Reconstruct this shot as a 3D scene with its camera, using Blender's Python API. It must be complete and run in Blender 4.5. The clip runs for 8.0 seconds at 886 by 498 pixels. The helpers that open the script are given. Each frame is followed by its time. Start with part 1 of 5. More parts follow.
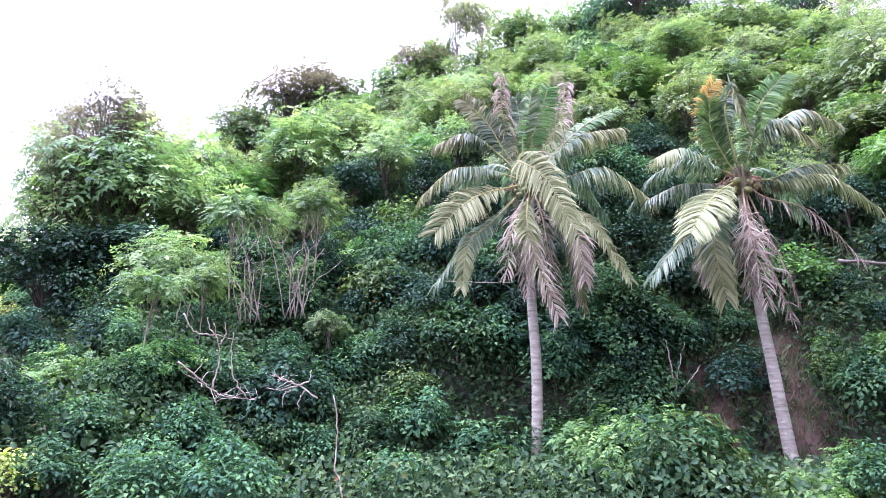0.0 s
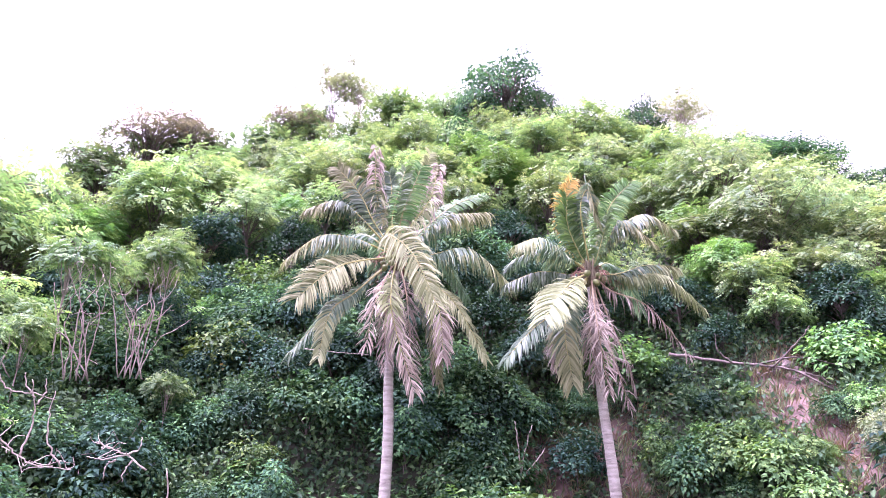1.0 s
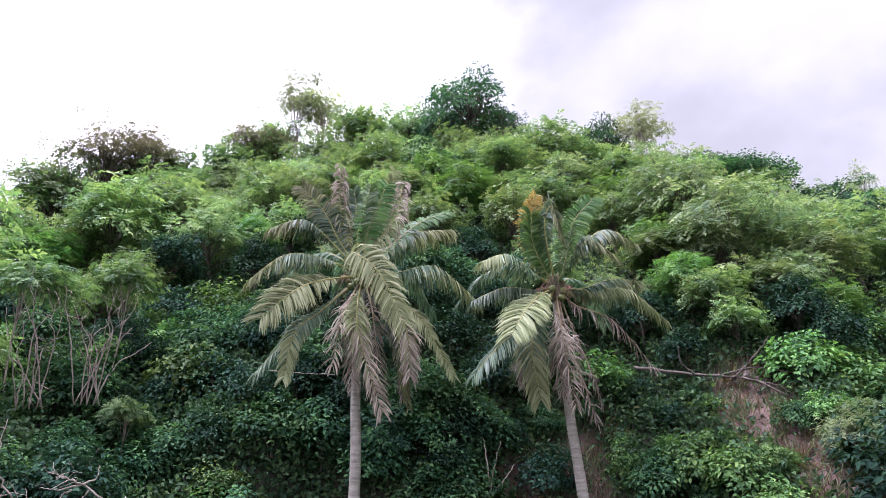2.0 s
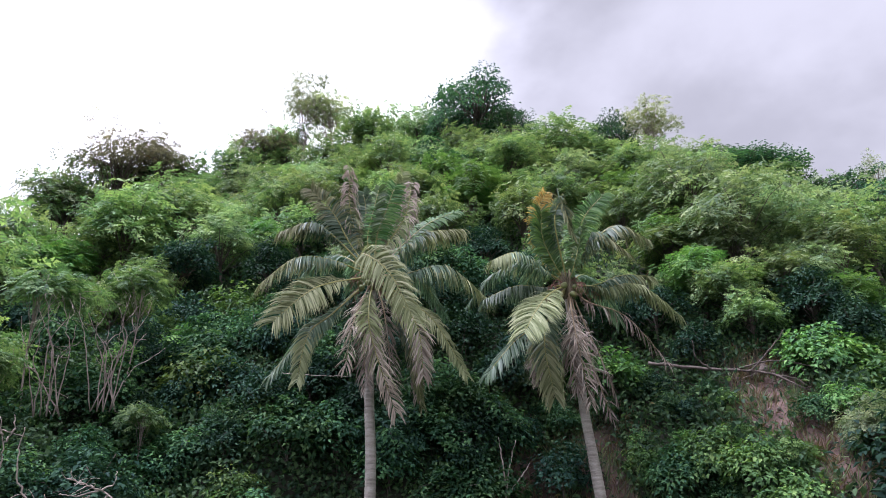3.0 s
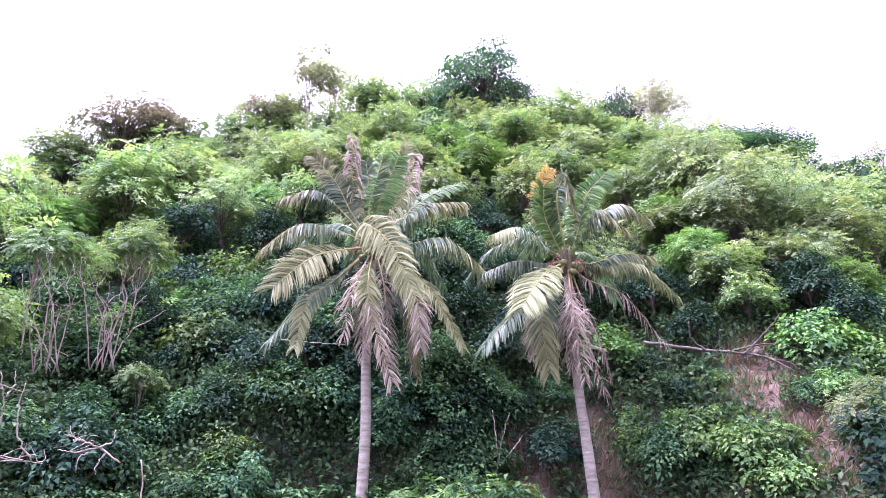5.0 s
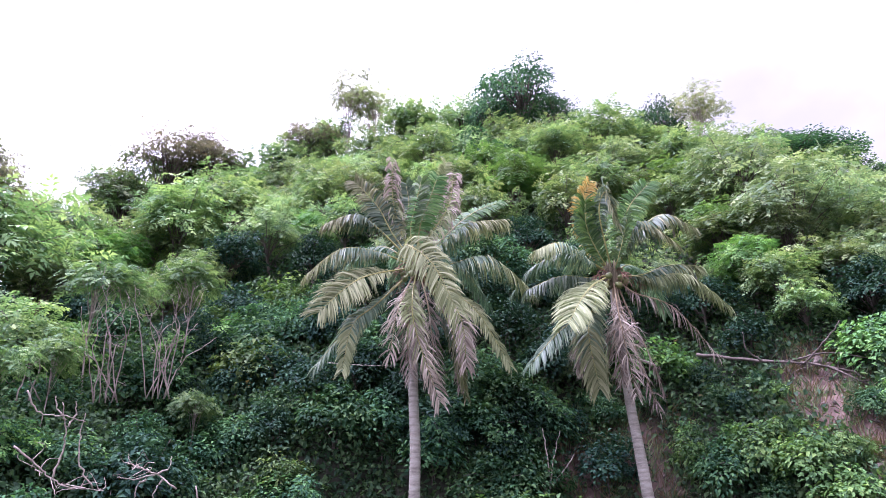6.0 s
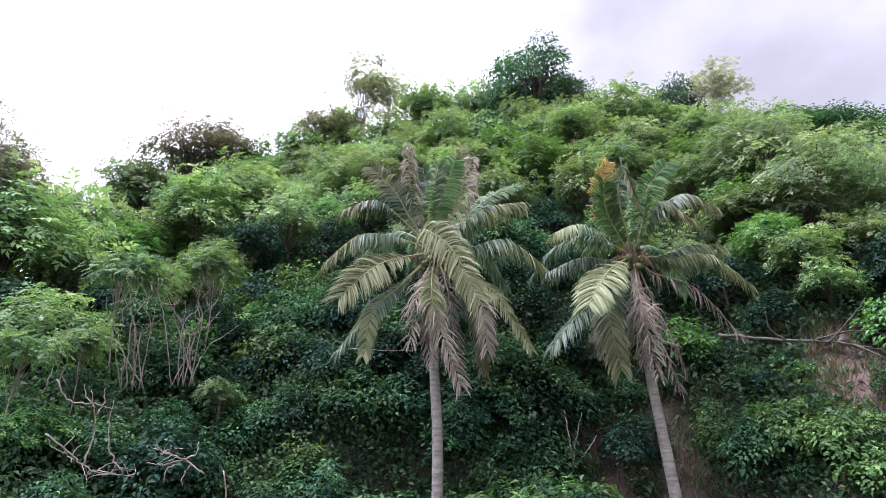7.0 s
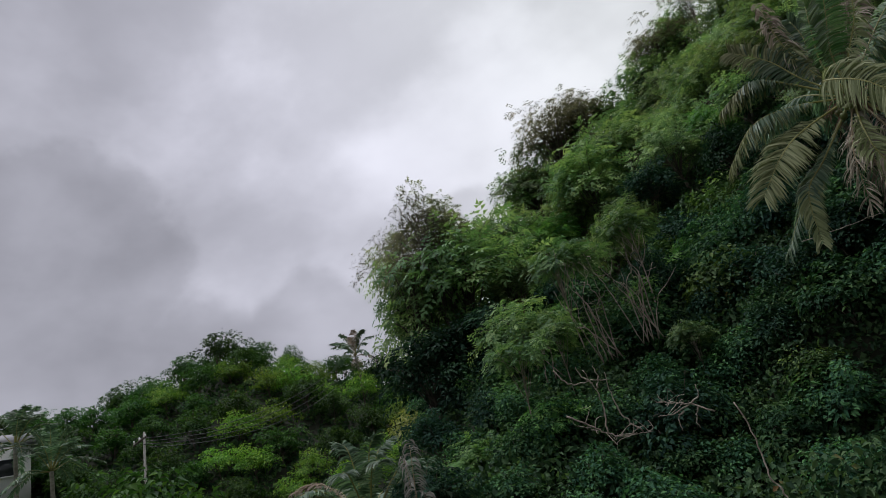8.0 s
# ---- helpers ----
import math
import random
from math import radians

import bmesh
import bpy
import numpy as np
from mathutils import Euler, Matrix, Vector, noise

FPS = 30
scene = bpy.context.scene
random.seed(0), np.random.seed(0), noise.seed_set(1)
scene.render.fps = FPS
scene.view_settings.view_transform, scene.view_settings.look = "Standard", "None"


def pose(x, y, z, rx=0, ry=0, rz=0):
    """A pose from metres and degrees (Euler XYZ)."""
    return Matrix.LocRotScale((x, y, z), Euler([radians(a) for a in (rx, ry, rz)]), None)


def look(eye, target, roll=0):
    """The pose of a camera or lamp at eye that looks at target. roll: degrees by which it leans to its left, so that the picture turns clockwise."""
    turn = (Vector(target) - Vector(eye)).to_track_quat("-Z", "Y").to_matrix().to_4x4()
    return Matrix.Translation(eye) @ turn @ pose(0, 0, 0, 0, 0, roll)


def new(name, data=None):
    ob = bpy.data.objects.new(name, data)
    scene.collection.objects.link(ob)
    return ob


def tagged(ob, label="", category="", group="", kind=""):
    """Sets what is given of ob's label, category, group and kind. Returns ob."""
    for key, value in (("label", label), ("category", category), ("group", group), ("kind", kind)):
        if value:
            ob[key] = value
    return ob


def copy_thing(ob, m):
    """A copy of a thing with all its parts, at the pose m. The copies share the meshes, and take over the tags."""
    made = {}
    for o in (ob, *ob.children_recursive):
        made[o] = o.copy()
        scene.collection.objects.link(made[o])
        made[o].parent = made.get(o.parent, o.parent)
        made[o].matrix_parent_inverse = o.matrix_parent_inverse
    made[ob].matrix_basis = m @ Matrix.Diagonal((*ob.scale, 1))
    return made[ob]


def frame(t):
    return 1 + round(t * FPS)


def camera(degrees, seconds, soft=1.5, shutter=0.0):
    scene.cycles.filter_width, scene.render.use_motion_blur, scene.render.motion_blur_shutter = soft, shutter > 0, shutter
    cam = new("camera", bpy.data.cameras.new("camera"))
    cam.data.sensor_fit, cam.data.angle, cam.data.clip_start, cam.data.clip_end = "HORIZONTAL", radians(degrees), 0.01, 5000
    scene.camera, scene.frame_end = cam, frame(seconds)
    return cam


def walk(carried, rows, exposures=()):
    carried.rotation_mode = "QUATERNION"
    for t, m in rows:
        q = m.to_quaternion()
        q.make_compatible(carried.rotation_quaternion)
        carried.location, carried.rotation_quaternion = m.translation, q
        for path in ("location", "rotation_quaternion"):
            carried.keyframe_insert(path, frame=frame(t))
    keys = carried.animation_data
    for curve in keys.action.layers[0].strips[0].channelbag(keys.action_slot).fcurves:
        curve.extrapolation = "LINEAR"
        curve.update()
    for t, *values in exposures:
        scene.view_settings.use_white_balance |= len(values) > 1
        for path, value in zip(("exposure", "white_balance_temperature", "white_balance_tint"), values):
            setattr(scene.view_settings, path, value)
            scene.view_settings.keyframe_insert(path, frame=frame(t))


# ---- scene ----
cam = camera(68.01, 8.0, 0.75)
PATH = [
    (0.0, (0.143, -0.050, 1.593, 105.17, 0.02, -0.49)),
    (0.2, (0.106, -0.053, 1.599, 105.49, 0.11, -5.91)),
    (0.5, (0.032, -0.050, 1.615, 107.88, -0.18, -10.54)),
    (0.7, (0.006, -0.068, 1.615, 109.49, -0.69, -11.69)),
    (1.0, (0.008, -0.031, 1.661, 111.30, -1.00, -13.66)),
    (1.2, (0.022, -0.025, 1.666, 112.28, -1.16, -15.74)),
    (2.3, (0.007, -0.003, 1.593, 112.97, 1.47, -15.37)),
    (2.5, (-0.000, 0.000, 1.600, 112.81, 1.51, -14.70)),
    (3.0, (0.027, 0.026, 1.605, 113.04, 1.73, -14.76)),
    (3.5, (0.108, 0.045, 1.555, 111.21, 0.47, -14.76)),
    (4.0, (-0.042, 0.037, 1.563, 110.37, -1.13, -17.99)),
    (4.2, (-0.045, 0.030, 1.567, 110.14, 0.11, -17.52)),
    (5.3, (0.026, 0.009, 1.612, 111.32, -0.35, -13.82)),
    (5.5, (0.045, 0.008, 1.613, 112.09, 0.08, -12.07)),
    (6.0, (0.053, -0.003, 1.611, 112.26, 0.59, -11.09)),
    (6.5, (0.097, -0.001, 1.597, 112.88, -0.03, -12.25)),
    (7.0, (0.014, 0.022, 1.588, 111.02, 1.04, -9.32)),
    (7.2, (-0.016, 0.013, 1.585, 110.72, 2.85, -4.05)),
    (7.5, (-0.055, 0.009, 1.593, 111.00, 7.33, 6.10)),
    (7.7, (-0.079, -0.001, 1.581, 111.14, 9.76, 14.30)),
    (7.8, (-0.090, -0.003, 1.581, 111.47, 11.44, 20.31)),
    (8.0, (-0.133, -0.037, 1.569, 112.42, 14.21, 32.41)),
]
walk(cam, [(t, pose(*p)) for t, p in PATH],
     [(0.0, 1.19, 5410, 48), (0.4, 1.68, 5620, 70), (1.2, 1.43, 5680, 64), (2.3, 0.05, 5710, 32), (3.5, -0.07, 5700, 33), (4.2, 1.16, 5550, 48), (5.3, 1.17, 5590, 60), (6.0, 0.66, 5520, 50), (6.5, 0.19, 5660, 35), (7.0, 0.22, 5660, 35), (7.5, 0.38, 5550, 38), (8.0, -1.69, 6080, 17)])

# ---- light: an overcast sky, brightest over the hill's shoulder where the veiled sun stands, with grey cloud to both sides ----
SUN_AZ, SUN_EL = -84.0, 69.0


def direction(az, el):
    a, e = radians(az), radians(el)
    return Vector((math.sin(a) * math.cos(e), math.cos(a) * math.cos(e), math.sin(e)))


def build_sky():
    world = bpy.data.worlds.new("overcast_sky")
    scene.world = world
    world.use_nodes = True
    nt = world.node_tree
    nt.nodes.clear()
    N, L = nt.nodes.new, nt.links.new

    def ranged(socket, lo, hi, out_lo, out_hi, soft=True):
        r = N("ShaderNodeMapRange")
        r.interpolation_type = "SMOOTHSTEP" if soft else "LINEAR"
        for k, v in (("From Min", lo), ("From Max", hi), ("To Min", out_lo), ("To Max", out_hi)):
            r.inputs[k].default_value = v
        L(socket, r.inputs["Value"])
        return r.outputs["Result"]

    def maths(kind, a, b):
        m = N("ShaderNodeMath")
        m.operation = kind
        for k, v in ((0, a), (1, b)):
            if isinstance(v, (int, float)):
                m.inputs[k].default_value = v
            else:
                L(v, m.inputs[k])
        return m.outputs["Value"]

    def cloud(scale, detail, roughness, distortion, stretch, shift=(0, 0, 0)):
        mp, t = N("ShaderNodeMapping"), N("ShaderNodeTexNoise")
        mp.inputs["Scale"].default_value, mp.inputs["Location"].default_value = stretch, shift
        L(norm.outputs["Vector"], mp.inputs["Vector"])
        t.inputs["Scale"].default_value, t.inputs["Detail"].default_value = scale, detail
        t.inputs["Roughness"].default_value, t.inputs["Distortion"].default_value = roughness, distortion
        L(mp.outputs["Vector"], t.inputs["Vector"])
        return t.outputs["Fac"]

    coord, norm = N("ShaderNodeTexCoord"), N("ShaderNodeVectorMath")
    norm.operation = "NORMALIZE"
    L(coord.outputs["Generated"], norm.inputs[0])
    sky = N("ShaderNodeTexSky")
    sky.sky_type, sky.sun_disc = "NISHITA", False
    sky.sun_elevation, sky.sun_rotation = radians(SUN_EL), radians(SUN_AZ)
    axis = N("ShaderNodeSeparateXYZ")
    L(norm.outputs["Vector"], axis.inputs["Vector"])
    billow = cloud(2.3, 6.0, 0.5, 0.15, (1.0, 1.0, 1.5))
    wisps = cloud(3.4, 5.0, 0.5, 0.1, (1.0, 1.0, 1.5), (3, 1, 0))
    # how thin the cloud is: thinnest in front of the sun, in ragged edges
    dot = N("ShaderNodeVectorMath")
    dot.operation = "DOT_PRODUCT"
    dot.inputs[1].default_value = direction(GLOW_AZ, GLOW_EL)
    L(norm.outputs["Vector"], dot.inputs[0])
    thin = maths("ADD", dot.outputs["Value"], maths("MULTIPLY", maths("SUBTRACT", billow, 0.5), 0.30))
    # thicker cloud to the right of the hill than to its left
    grey = ranged(axis.outputs["X"], -0.35, 0.30, GREY_LEFT, GREY_RIGHT)
    glow = maths("ADD", grey, maths("MULTIPLY", maths("SUBTRACT", BRIGHT, grey), ranged(thin, 0.80, 1.02, 0.0, 1.0)))
    # texture of the cloud sheet
    glow = maths("MULTIPLY", glow, ranged(wisps, 0.32, 0.68, 0.82, 1.18))
    # an overcast sky is darker towards the horizon than overhead
    glow = maths("MULTIPLY", glow, ranged(axis.outputs["Z"], 0.72, 1.0, 1.0, 5.2))
    # heaped grey clouds with firm ragged heads, low over the land
    ragged = maths("MULTIPLY", maths("SUBTRACT", cloud(6.5, 6.0, 0.5, 0.0, (1.0, 1.0, 1.2), (2, 5, 1)), 0.5), 0.30)
    heaps = None
    for az, el, size in HEAPS:
        off = N("ShaderNodeVectorMath")
        off.operation = "DISTANCE"
        off.inputs[1].default_value = direction(az, el)
        L(norm.outputs["Vector"], off.inputs[0])
        reach = maths("ADD", maths("DIVIDE", off.outputs["Value"], size), maths("MULTIPLY", ragged, 4.5))
        one = ranged(reach, 0.78, 1.08, 1.0, 0.0)
        heaps = one if heaps is None else maths("MAXIMUM", heaps, one)
    glow = maths("MULTIPLY", glow, maths("SUBTRACT", 1.0, maths("MULTIPLY", heaps, 0.22)))
    tint = N("ShaderNodeValToRGB")
    e = tint.color_ramp.elements
    e[0].position, e[0].color = 0.0, (0.965, 0.965, 1.0, 1)
    e[1].position, e[1].color = 1.0, (0.970, 1.0, 0.930, 1)
    L(ranged(axis.outputs["X"], -0.65, 0.05, 0.0, 1.0), tint.inputs["Fac"])
    sheet = N("ShaderNodeVectorMath")
    sheet.operation = "SCALE"
    L(tint.outputs["Color"], sheet.inputs[0])
    L(glow, sheet.inputs["Scale"])
    low, high = N("ShaderNodeBackground"), N("ShaderNodeBackground")
    low.inputs["Strength"].default_value = 0.1
    L(sky.outputs["Color"], low.inputs["Color"])
    L(sheet.outputs["Vector"], high.inputs["Color"])
    mix, out = N("ShaderNodeMixShader"), N("ShaderNodeOutputWorld")
    mix.inputs["Fac"].default_value = 0.94
    L(low.outputs["Background"], mix.inputs[1])
    L(high.outputs["Background"], mix.inputs[2])
    L(mix.outputs["Shader"], out.inputs["Surface"])


GLOW_AZ, GLOW_EL, GREY_LEFT, GREY_RIGHT, BRIGHT = -17.0, 38.0, 1.62, 0.76, 2.7
HEAPS = ((-60.5, 22.0, 0.20), (-66.0, 12.0, 0.26), (-50.0, 13.0, 0.19), (-40.0, 15.0, 0.15), (-23.3, 23.0, 0.07))
build_sky()
sun = new("sun", bpy.data.lights.new("sun", "SUN"))
sun.data.energy, sun.data.angle, sun.data.color = 4.7, radians(24), (1.0, 0.985, 0.95)
sun.matrix_world = look(direction(SUN_AZ, SUN_EL) * 200, (0, 0, 0))


# ---- materials ----
def material(name):
    m = bpy.data.materials.new(name)
    m.use_nodes = True
    nt = m.node_tree
    nt.nodes.clear()
    return m, nt, nt.nodes.new, nt.links.new


def leaf_material(name, dark, mid, light, gloss=0.5, through_light=0.35, dry=0.0, shine=(1.5, 1.5, 0.9), sheen=0.5, sprays=True):
    """Leaves: each spray its own shade (or each leaflet, sprays=False), each plant its own tint; light shines through."""
    m, nt, N, L = material(name)
    geo, info = N("ShaderNodeNewGeometry"), N("ShaderNodeObjectInfo")
    ramp = N("ShaderNodeValToRGB")
    e = ramp.color_ramp.elements
    e[0].position, e[0].color = 0.0, (*dark, 1)
    e[1].position, e[1].color = 1.0, (*light, 1)
    k = e.new(0.5)
    k.color = (*mid, 1)
    if dry:
        k = e.new(1.0 - dry)
        k.color = (*light, 1)
        e[len(e) - 1].color = (0.22, 0.14, 0.06, 1)
    coord, cloud = N("ShaderNodeTexCoord"), N("ShaderNodeTexNoise")
    cloud.inputs["Scale"].default_value, cloud.inputs["Detail"].default_value = 0.9, 3.0
    L(coord.outputs["Object"], cloud.inputs["Vector"])
    add = N("ShaderNodeMath")
    add.operation = "MULTIPLY_ADD"
    add.inputs[1].default_value = 0.7
    if sprays:
        shade = N("ShaderNodeAttribute")
        shade.attribute_name = "tone"
        L(shade.outputs["Fac"], add.inputs[0])
    else:
        L(geo.outputs["Random Per Island"], add.inputs[0])
    shift = N("ShaderNodeMapRange")
    for key, v in (("From Min", 0.3), ("From Max", 0.7), ("To Min", 0.0), ("To Max", 0.32)):
        shift.inputs[key].default_value = v
    L(cloud.outputs["Fac"], shift.inputs["Value"])
    L(shift.outputs["Result"], add.inputs[2])
    L(add.outputs["Value"], ramp.inputs["Fac"])
    hsv = N("ShaderNodeHueSaturation")
    for key, lo, hi in (("Hue", 0.480, 0.514), ("Value", 0.66, 1.28)):
        r = N("ShaderNodeMapRange")
        r.inputs["To Min"].default_value, r.inputs["To Max"].default_value = lo, hi
        L(info.outputs["Random"], r.inputs["Value"])
        L(r.outputs["Result"], hsv.inputs[key])
    L(ramp.outputs["Color"], hsv.inputs["Color"])
    p = N("ShaderNodeBsdfPrincipled")
    p.inputs["Roughness"].default_value = gloss
    p.inputs["Specular IOR Level"].default_value = sheen
    L(hsv.outputs["Color"], p.inputs["Base Color"])
    t = N("ShaderNodeBsdfTranslucent")
    warm = N("ShaderNodeMix")
    warm.data_type, warm.blend_type = "RGBA", "MULTIPLY"
    warm.inputs["Factor"].default_value = 1.0
    warm.inputs[7].default_value = (*shine, 1)
    L(hsv.outputs["Color"], warm.inputs[6])
    L(warm.outputs[2], t.inputs["Color"])
    mix, out = N("ShaderNodeMixShader"), N("ShaderNodeOutputMaterial")
    mix.inputs["Fac"].default_value = through_light
    L(p.outputs["BSDF"], mix.inputs[1])
    L(t.outputs["BSDF"], mix.inputs[2])
    L(mix.outputs["Shader"], out.inputs["Surface"])
    return m


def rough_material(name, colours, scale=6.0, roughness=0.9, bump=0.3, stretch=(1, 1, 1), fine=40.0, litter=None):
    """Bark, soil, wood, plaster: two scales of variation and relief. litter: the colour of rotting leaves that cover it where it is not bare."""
    m, nt, N, L = material(name)
    coord, mp = N("ShaderNodeTexCoord"), N("ShaderNodeMapping")
    mp.inputs["Scale"].default_value = stretch
    L(coord.outputs["Object"], mp.inputs["Vector"])
    a, b = N("ShaderNodeTexNoise"), N("ShaderNodeTexNoise")
    a.inputs["Scale"].default_value, a.inputs["Detail"].default_value = scale, 6.0
    b.inputs["Scale"].default_value, b.inputs["Detail"].default_value = fine, 4.0
    L(mp.outputs["Vector"], a.inputs["Vector"])
    L(mp.outputs["Vector"], b.inputs["Vector"])
    mixv = N("ShaderNodeMath")
    mixv.operation = "MULTIPLY_ADD"
    mixv.inputs[1].default_value = 0.35
    half = N("ShaderNodeMath")
    half.operation = "MULTIPLY"
    half.inputs[1].default_value = 0.65
    L(a.outputs["Fac"], half.inputs[0])
    L(b.outputs["Fac"], mixv.inputs[0])
    L(half.outputs["Value"], mixv.inputs[2])
    ramp = N("ShaderNodeValToRGB")
    e = ramp.color_ramp.elements
    e[0].position, e[0].color = 0.33, (*colours[0], 1)
    e[1].position, e[1].color = 0.67, (*colours[-1], 1)
    for i, c in enumerate(colours[1:-1]):
        k = e.new(0.33 + 0.34 * (i + 1) / (len(colours) - 1))
        k.color = (*c, 1)
    L(mixv.outputs["Value"], ramp.inputs["Fac"])
    p, bp, out = N("ShaderNodeBsdfPrincipled"), N("ShaderNodeBump"), N("ShaderNodeOutputMaterial")
    p.inputs["Roughness"].default_value = roughness
    bp.inputs["Strength"].default_value, bp.inputs["Distance"].default_value = bump, 0.05
    L(mixv.outputs["Value"], bp.inputs["Height"])
    L(bp.outputs["Normal"], p.inputs["Normal"])
    colour = ramp.outputs["Color"]
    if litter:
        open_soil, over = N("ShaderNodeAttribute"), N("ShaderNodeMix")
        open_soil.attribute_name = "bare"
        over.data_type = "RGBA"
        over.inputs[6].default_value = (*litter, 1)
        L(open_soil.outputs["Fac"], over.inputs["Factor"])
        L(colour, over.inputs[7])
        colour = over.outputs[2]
    L(colour, p.inputs["Base Color"])
    L(p.outputs["BSDF"], out.inputs["Surface"])
    return m


FEATHER = leaf_material("feathery_leaf", (0.049, 0.102, 0.056), (0.144, 0.245, 0.102), (0.350, 0.445, 0.175), 0.6, 0.33, 0.0, (1.4, 1.5, 0.8), 0.18)
FEATHER_PALE = leaf_material("pale_feathery_leaf", (0.068, 0.124, 0.074), (0.172, 0.262, 0.134), (0.36, 0.44, 0.215), 0.65, 0.34, 0.0, (1.4, 1.5, 0.85), 0.18)
BROAD = leaf_material("broad_leaf", (0.013, 0.040, 0.027), (0.037, 0.102, 0.050), (0.119, 0.230, 0.084), 0.65, 0.26, 0.0, (1.4, 1.5, 0.8), 0.07)
# dark green, darkened further to carry the shade of hollows and undergrowth
DARK_SHADED = leaf_material("dark_shaded_broad_leaf", (0.010, 0.027, 0.023), (0.021, 0.058, 0.038), (0.061, 0.130, 0.068), 0.65, 0.20, 0.0, (1.4, 1.5, 0.9), 0.06)
BRIGHT_LEAF = leaf_material("bright_leaf", (0.036, 0.100, 0.034), (0.100, 0.220, 0.063), (0.239, 0.370, 0.113), 0.55, 0.32, 0.0, (1.4, 1.5, 0.7), 0.16)
FARLIGHT = leaf_material("far_leaf", (0.040, 0.110, 0.020), (0.125, 0.265, 0.045), (0.32, 0.46, 0.085), 0.6, 0.32, 0.0, (1.4, 1.5, 0.6), 0.15)
FARDARK = leaf_material("far_dark_leaf", (0.012, 0.040, 0.014), (0.036, 0.098, 0.026), (0.11, 0.215, 0.050), 0.6, 0.28, 0.0, (1.4, 1.5, 0.6), 0.12)
MOUND = leaf_material("vine_leaf", (0.028, 0.076, 0.032), (0.081, 0.175, 0.056), (0.223, 0.350, 0.102), 0.6, 0.30, 0.0, (1.4, 1.5, 0.7), 0.14)
YELLOW = leaf_material("yellow_green_leaf", (0.160, 0.230, 0.032), (0.240, 0.320, 0.056), (0.400, 0.440, 0.096), 0.5, 0.4)
AIRY = leaf_material("thin_grey_green_leaf", (0.09, 0.12, 0.075), (0.18, 0.225, 0.135), (0.31, 0.35, 0.22), 0.65, 0.55, 0.10)
AIRY_RED = leaf_material("thin_brownish_leaf", (0.060, 0.066, 0.050), (0.125, 0.125, 0.092), (0.23, 0.215, 0.165), 0.65, 0.5, 0.10)
SAPLING_LEAF = leaf_material("olive_feathery_leaf", (0.030, 0.068, 0.034), (0.085, 0.152, 0.066), (0.217, 0.300, 0.124), 0.6, 0.30, 0.0, (1.4, 1.5, 0.75), 0.14)
COVER = leaf_material("creeper_leaf", (0.015, 0.036, 0.023), (0.040, 0.088, 0.041), (0.101, 0.175, 0.068), 0.6, 0.25, 0.05, (1.4, 1.5, 0.8), 0.10)
DRY = leaf_material("dry_leaf", (0.10, 0.075, 0.04), (0.19, 0.14, 0.075), (0.28, 0.24, 0.12), 0.7, 0.25, sprays=False)
GRASS = leaf_material("weed_blade", (0.050, 0.095, 0.050), (0.125, 0.200, 0.095), (0.28, 0.36, 0.17), 0.6, 0.30, sprays=False)
PALM = leaf_material("palm_leaflet", (0.028, 0.066, 0.038), (0.108, 0.176, 0.106), (0.29, 0.37, 0.240), 0.48, 0.32, 0.0, (1.1, 1.3, 0.85), 0.34, False)
PALM_FRESH = leaf_material("fresh_palm_leaflet", (0.026, 0.075, 0.024), (0.085, 0.175, 0.055), (0.20, 0.31, 0.11), 0.48, 0.35, 0.0, (1.2, 1.4, 0.7), 0.30, False)
PALM_YELLOW = leaf_material("yellowing_palm_leaflet", (0.095, 0.118, 0.050), (0.240, 0.272, 0.130), (0.43, 0.445, 0.265), 0.6, 0.36, 0.0, (1.1, 1.15, 0.85), 0.18, False)
PALM_DEAD = leaf_material("dead_palm_leaflet", (0.11, 0.085, 0.066), (0.38, 0.322, 0.258), (0.70, 0.64, 0.55), 0.8, 0.30, 0.0, (1.1, 1.0, 0.9), 0.15, False)
PALM_RUST = leaf_material("rusty_palm_leaflet", (0.24, 0.15, 0.045), (0.46, 0.31, 0.10), (0.58, 0.46, 0.22), 0.55, 0.38, 0.0, (1.1, 1.05, 0.7), 0.2, False)
PALM_GREY = leaf_material("grey_dry_palm_leaflet", (0.20, 0.185, 0.17), (0.37, 0.345, 0.32), (0.54, 0.51, 0.47), 0.75, 0.2, 0.0, (1.0, 1.0, 0.9), sprays=False)
RACHIS = rough_material("palm_rib", ((0.20, 0.20, 0.05), (0.33, 0.31, 0.09)), 3.0, 0.5, 0.1)
RACHIS_DEAD = rough_material("dead_palm_rib", ((0.22, 0.15, 0.08), (0.42, 0.33, 0.20)), 3.0, 0.7, 0.2)
PALM_BARK = rough_material("palm_bark", ((0.18, 0.16, 0.13), (0.31, 0.285, 0.235), (0.43, 0.40, 0.34)), 3.0, 0.85, 0.5, (1, 1, 5), 26.0)
BARK = rough_material("bark", ((0.045, 0.036, 0.03), (0.10, 0.08, 0.065), (0.17, 0.14, 0.115)), 4.0, 0.9, 0.5, (1, 1, 0.3))
PALE_BARK = rough_material("pale_stem_bark", ((0.16, 0.12, 0.10), (0.31, 0.245, 0.21), (0.43, 0.36, 0.31)), 5.0, 0.8, 0.3, (1, 1, 0.3))
DEADWOOD = rough_material("bleached_dead_wood", ((0.19, 0.155, 0.125), (0.33, 0.275, 0.225), (0.47, 0.41, 0.35)), 6.0, 0.8, 0.4, (1, 1, 1))
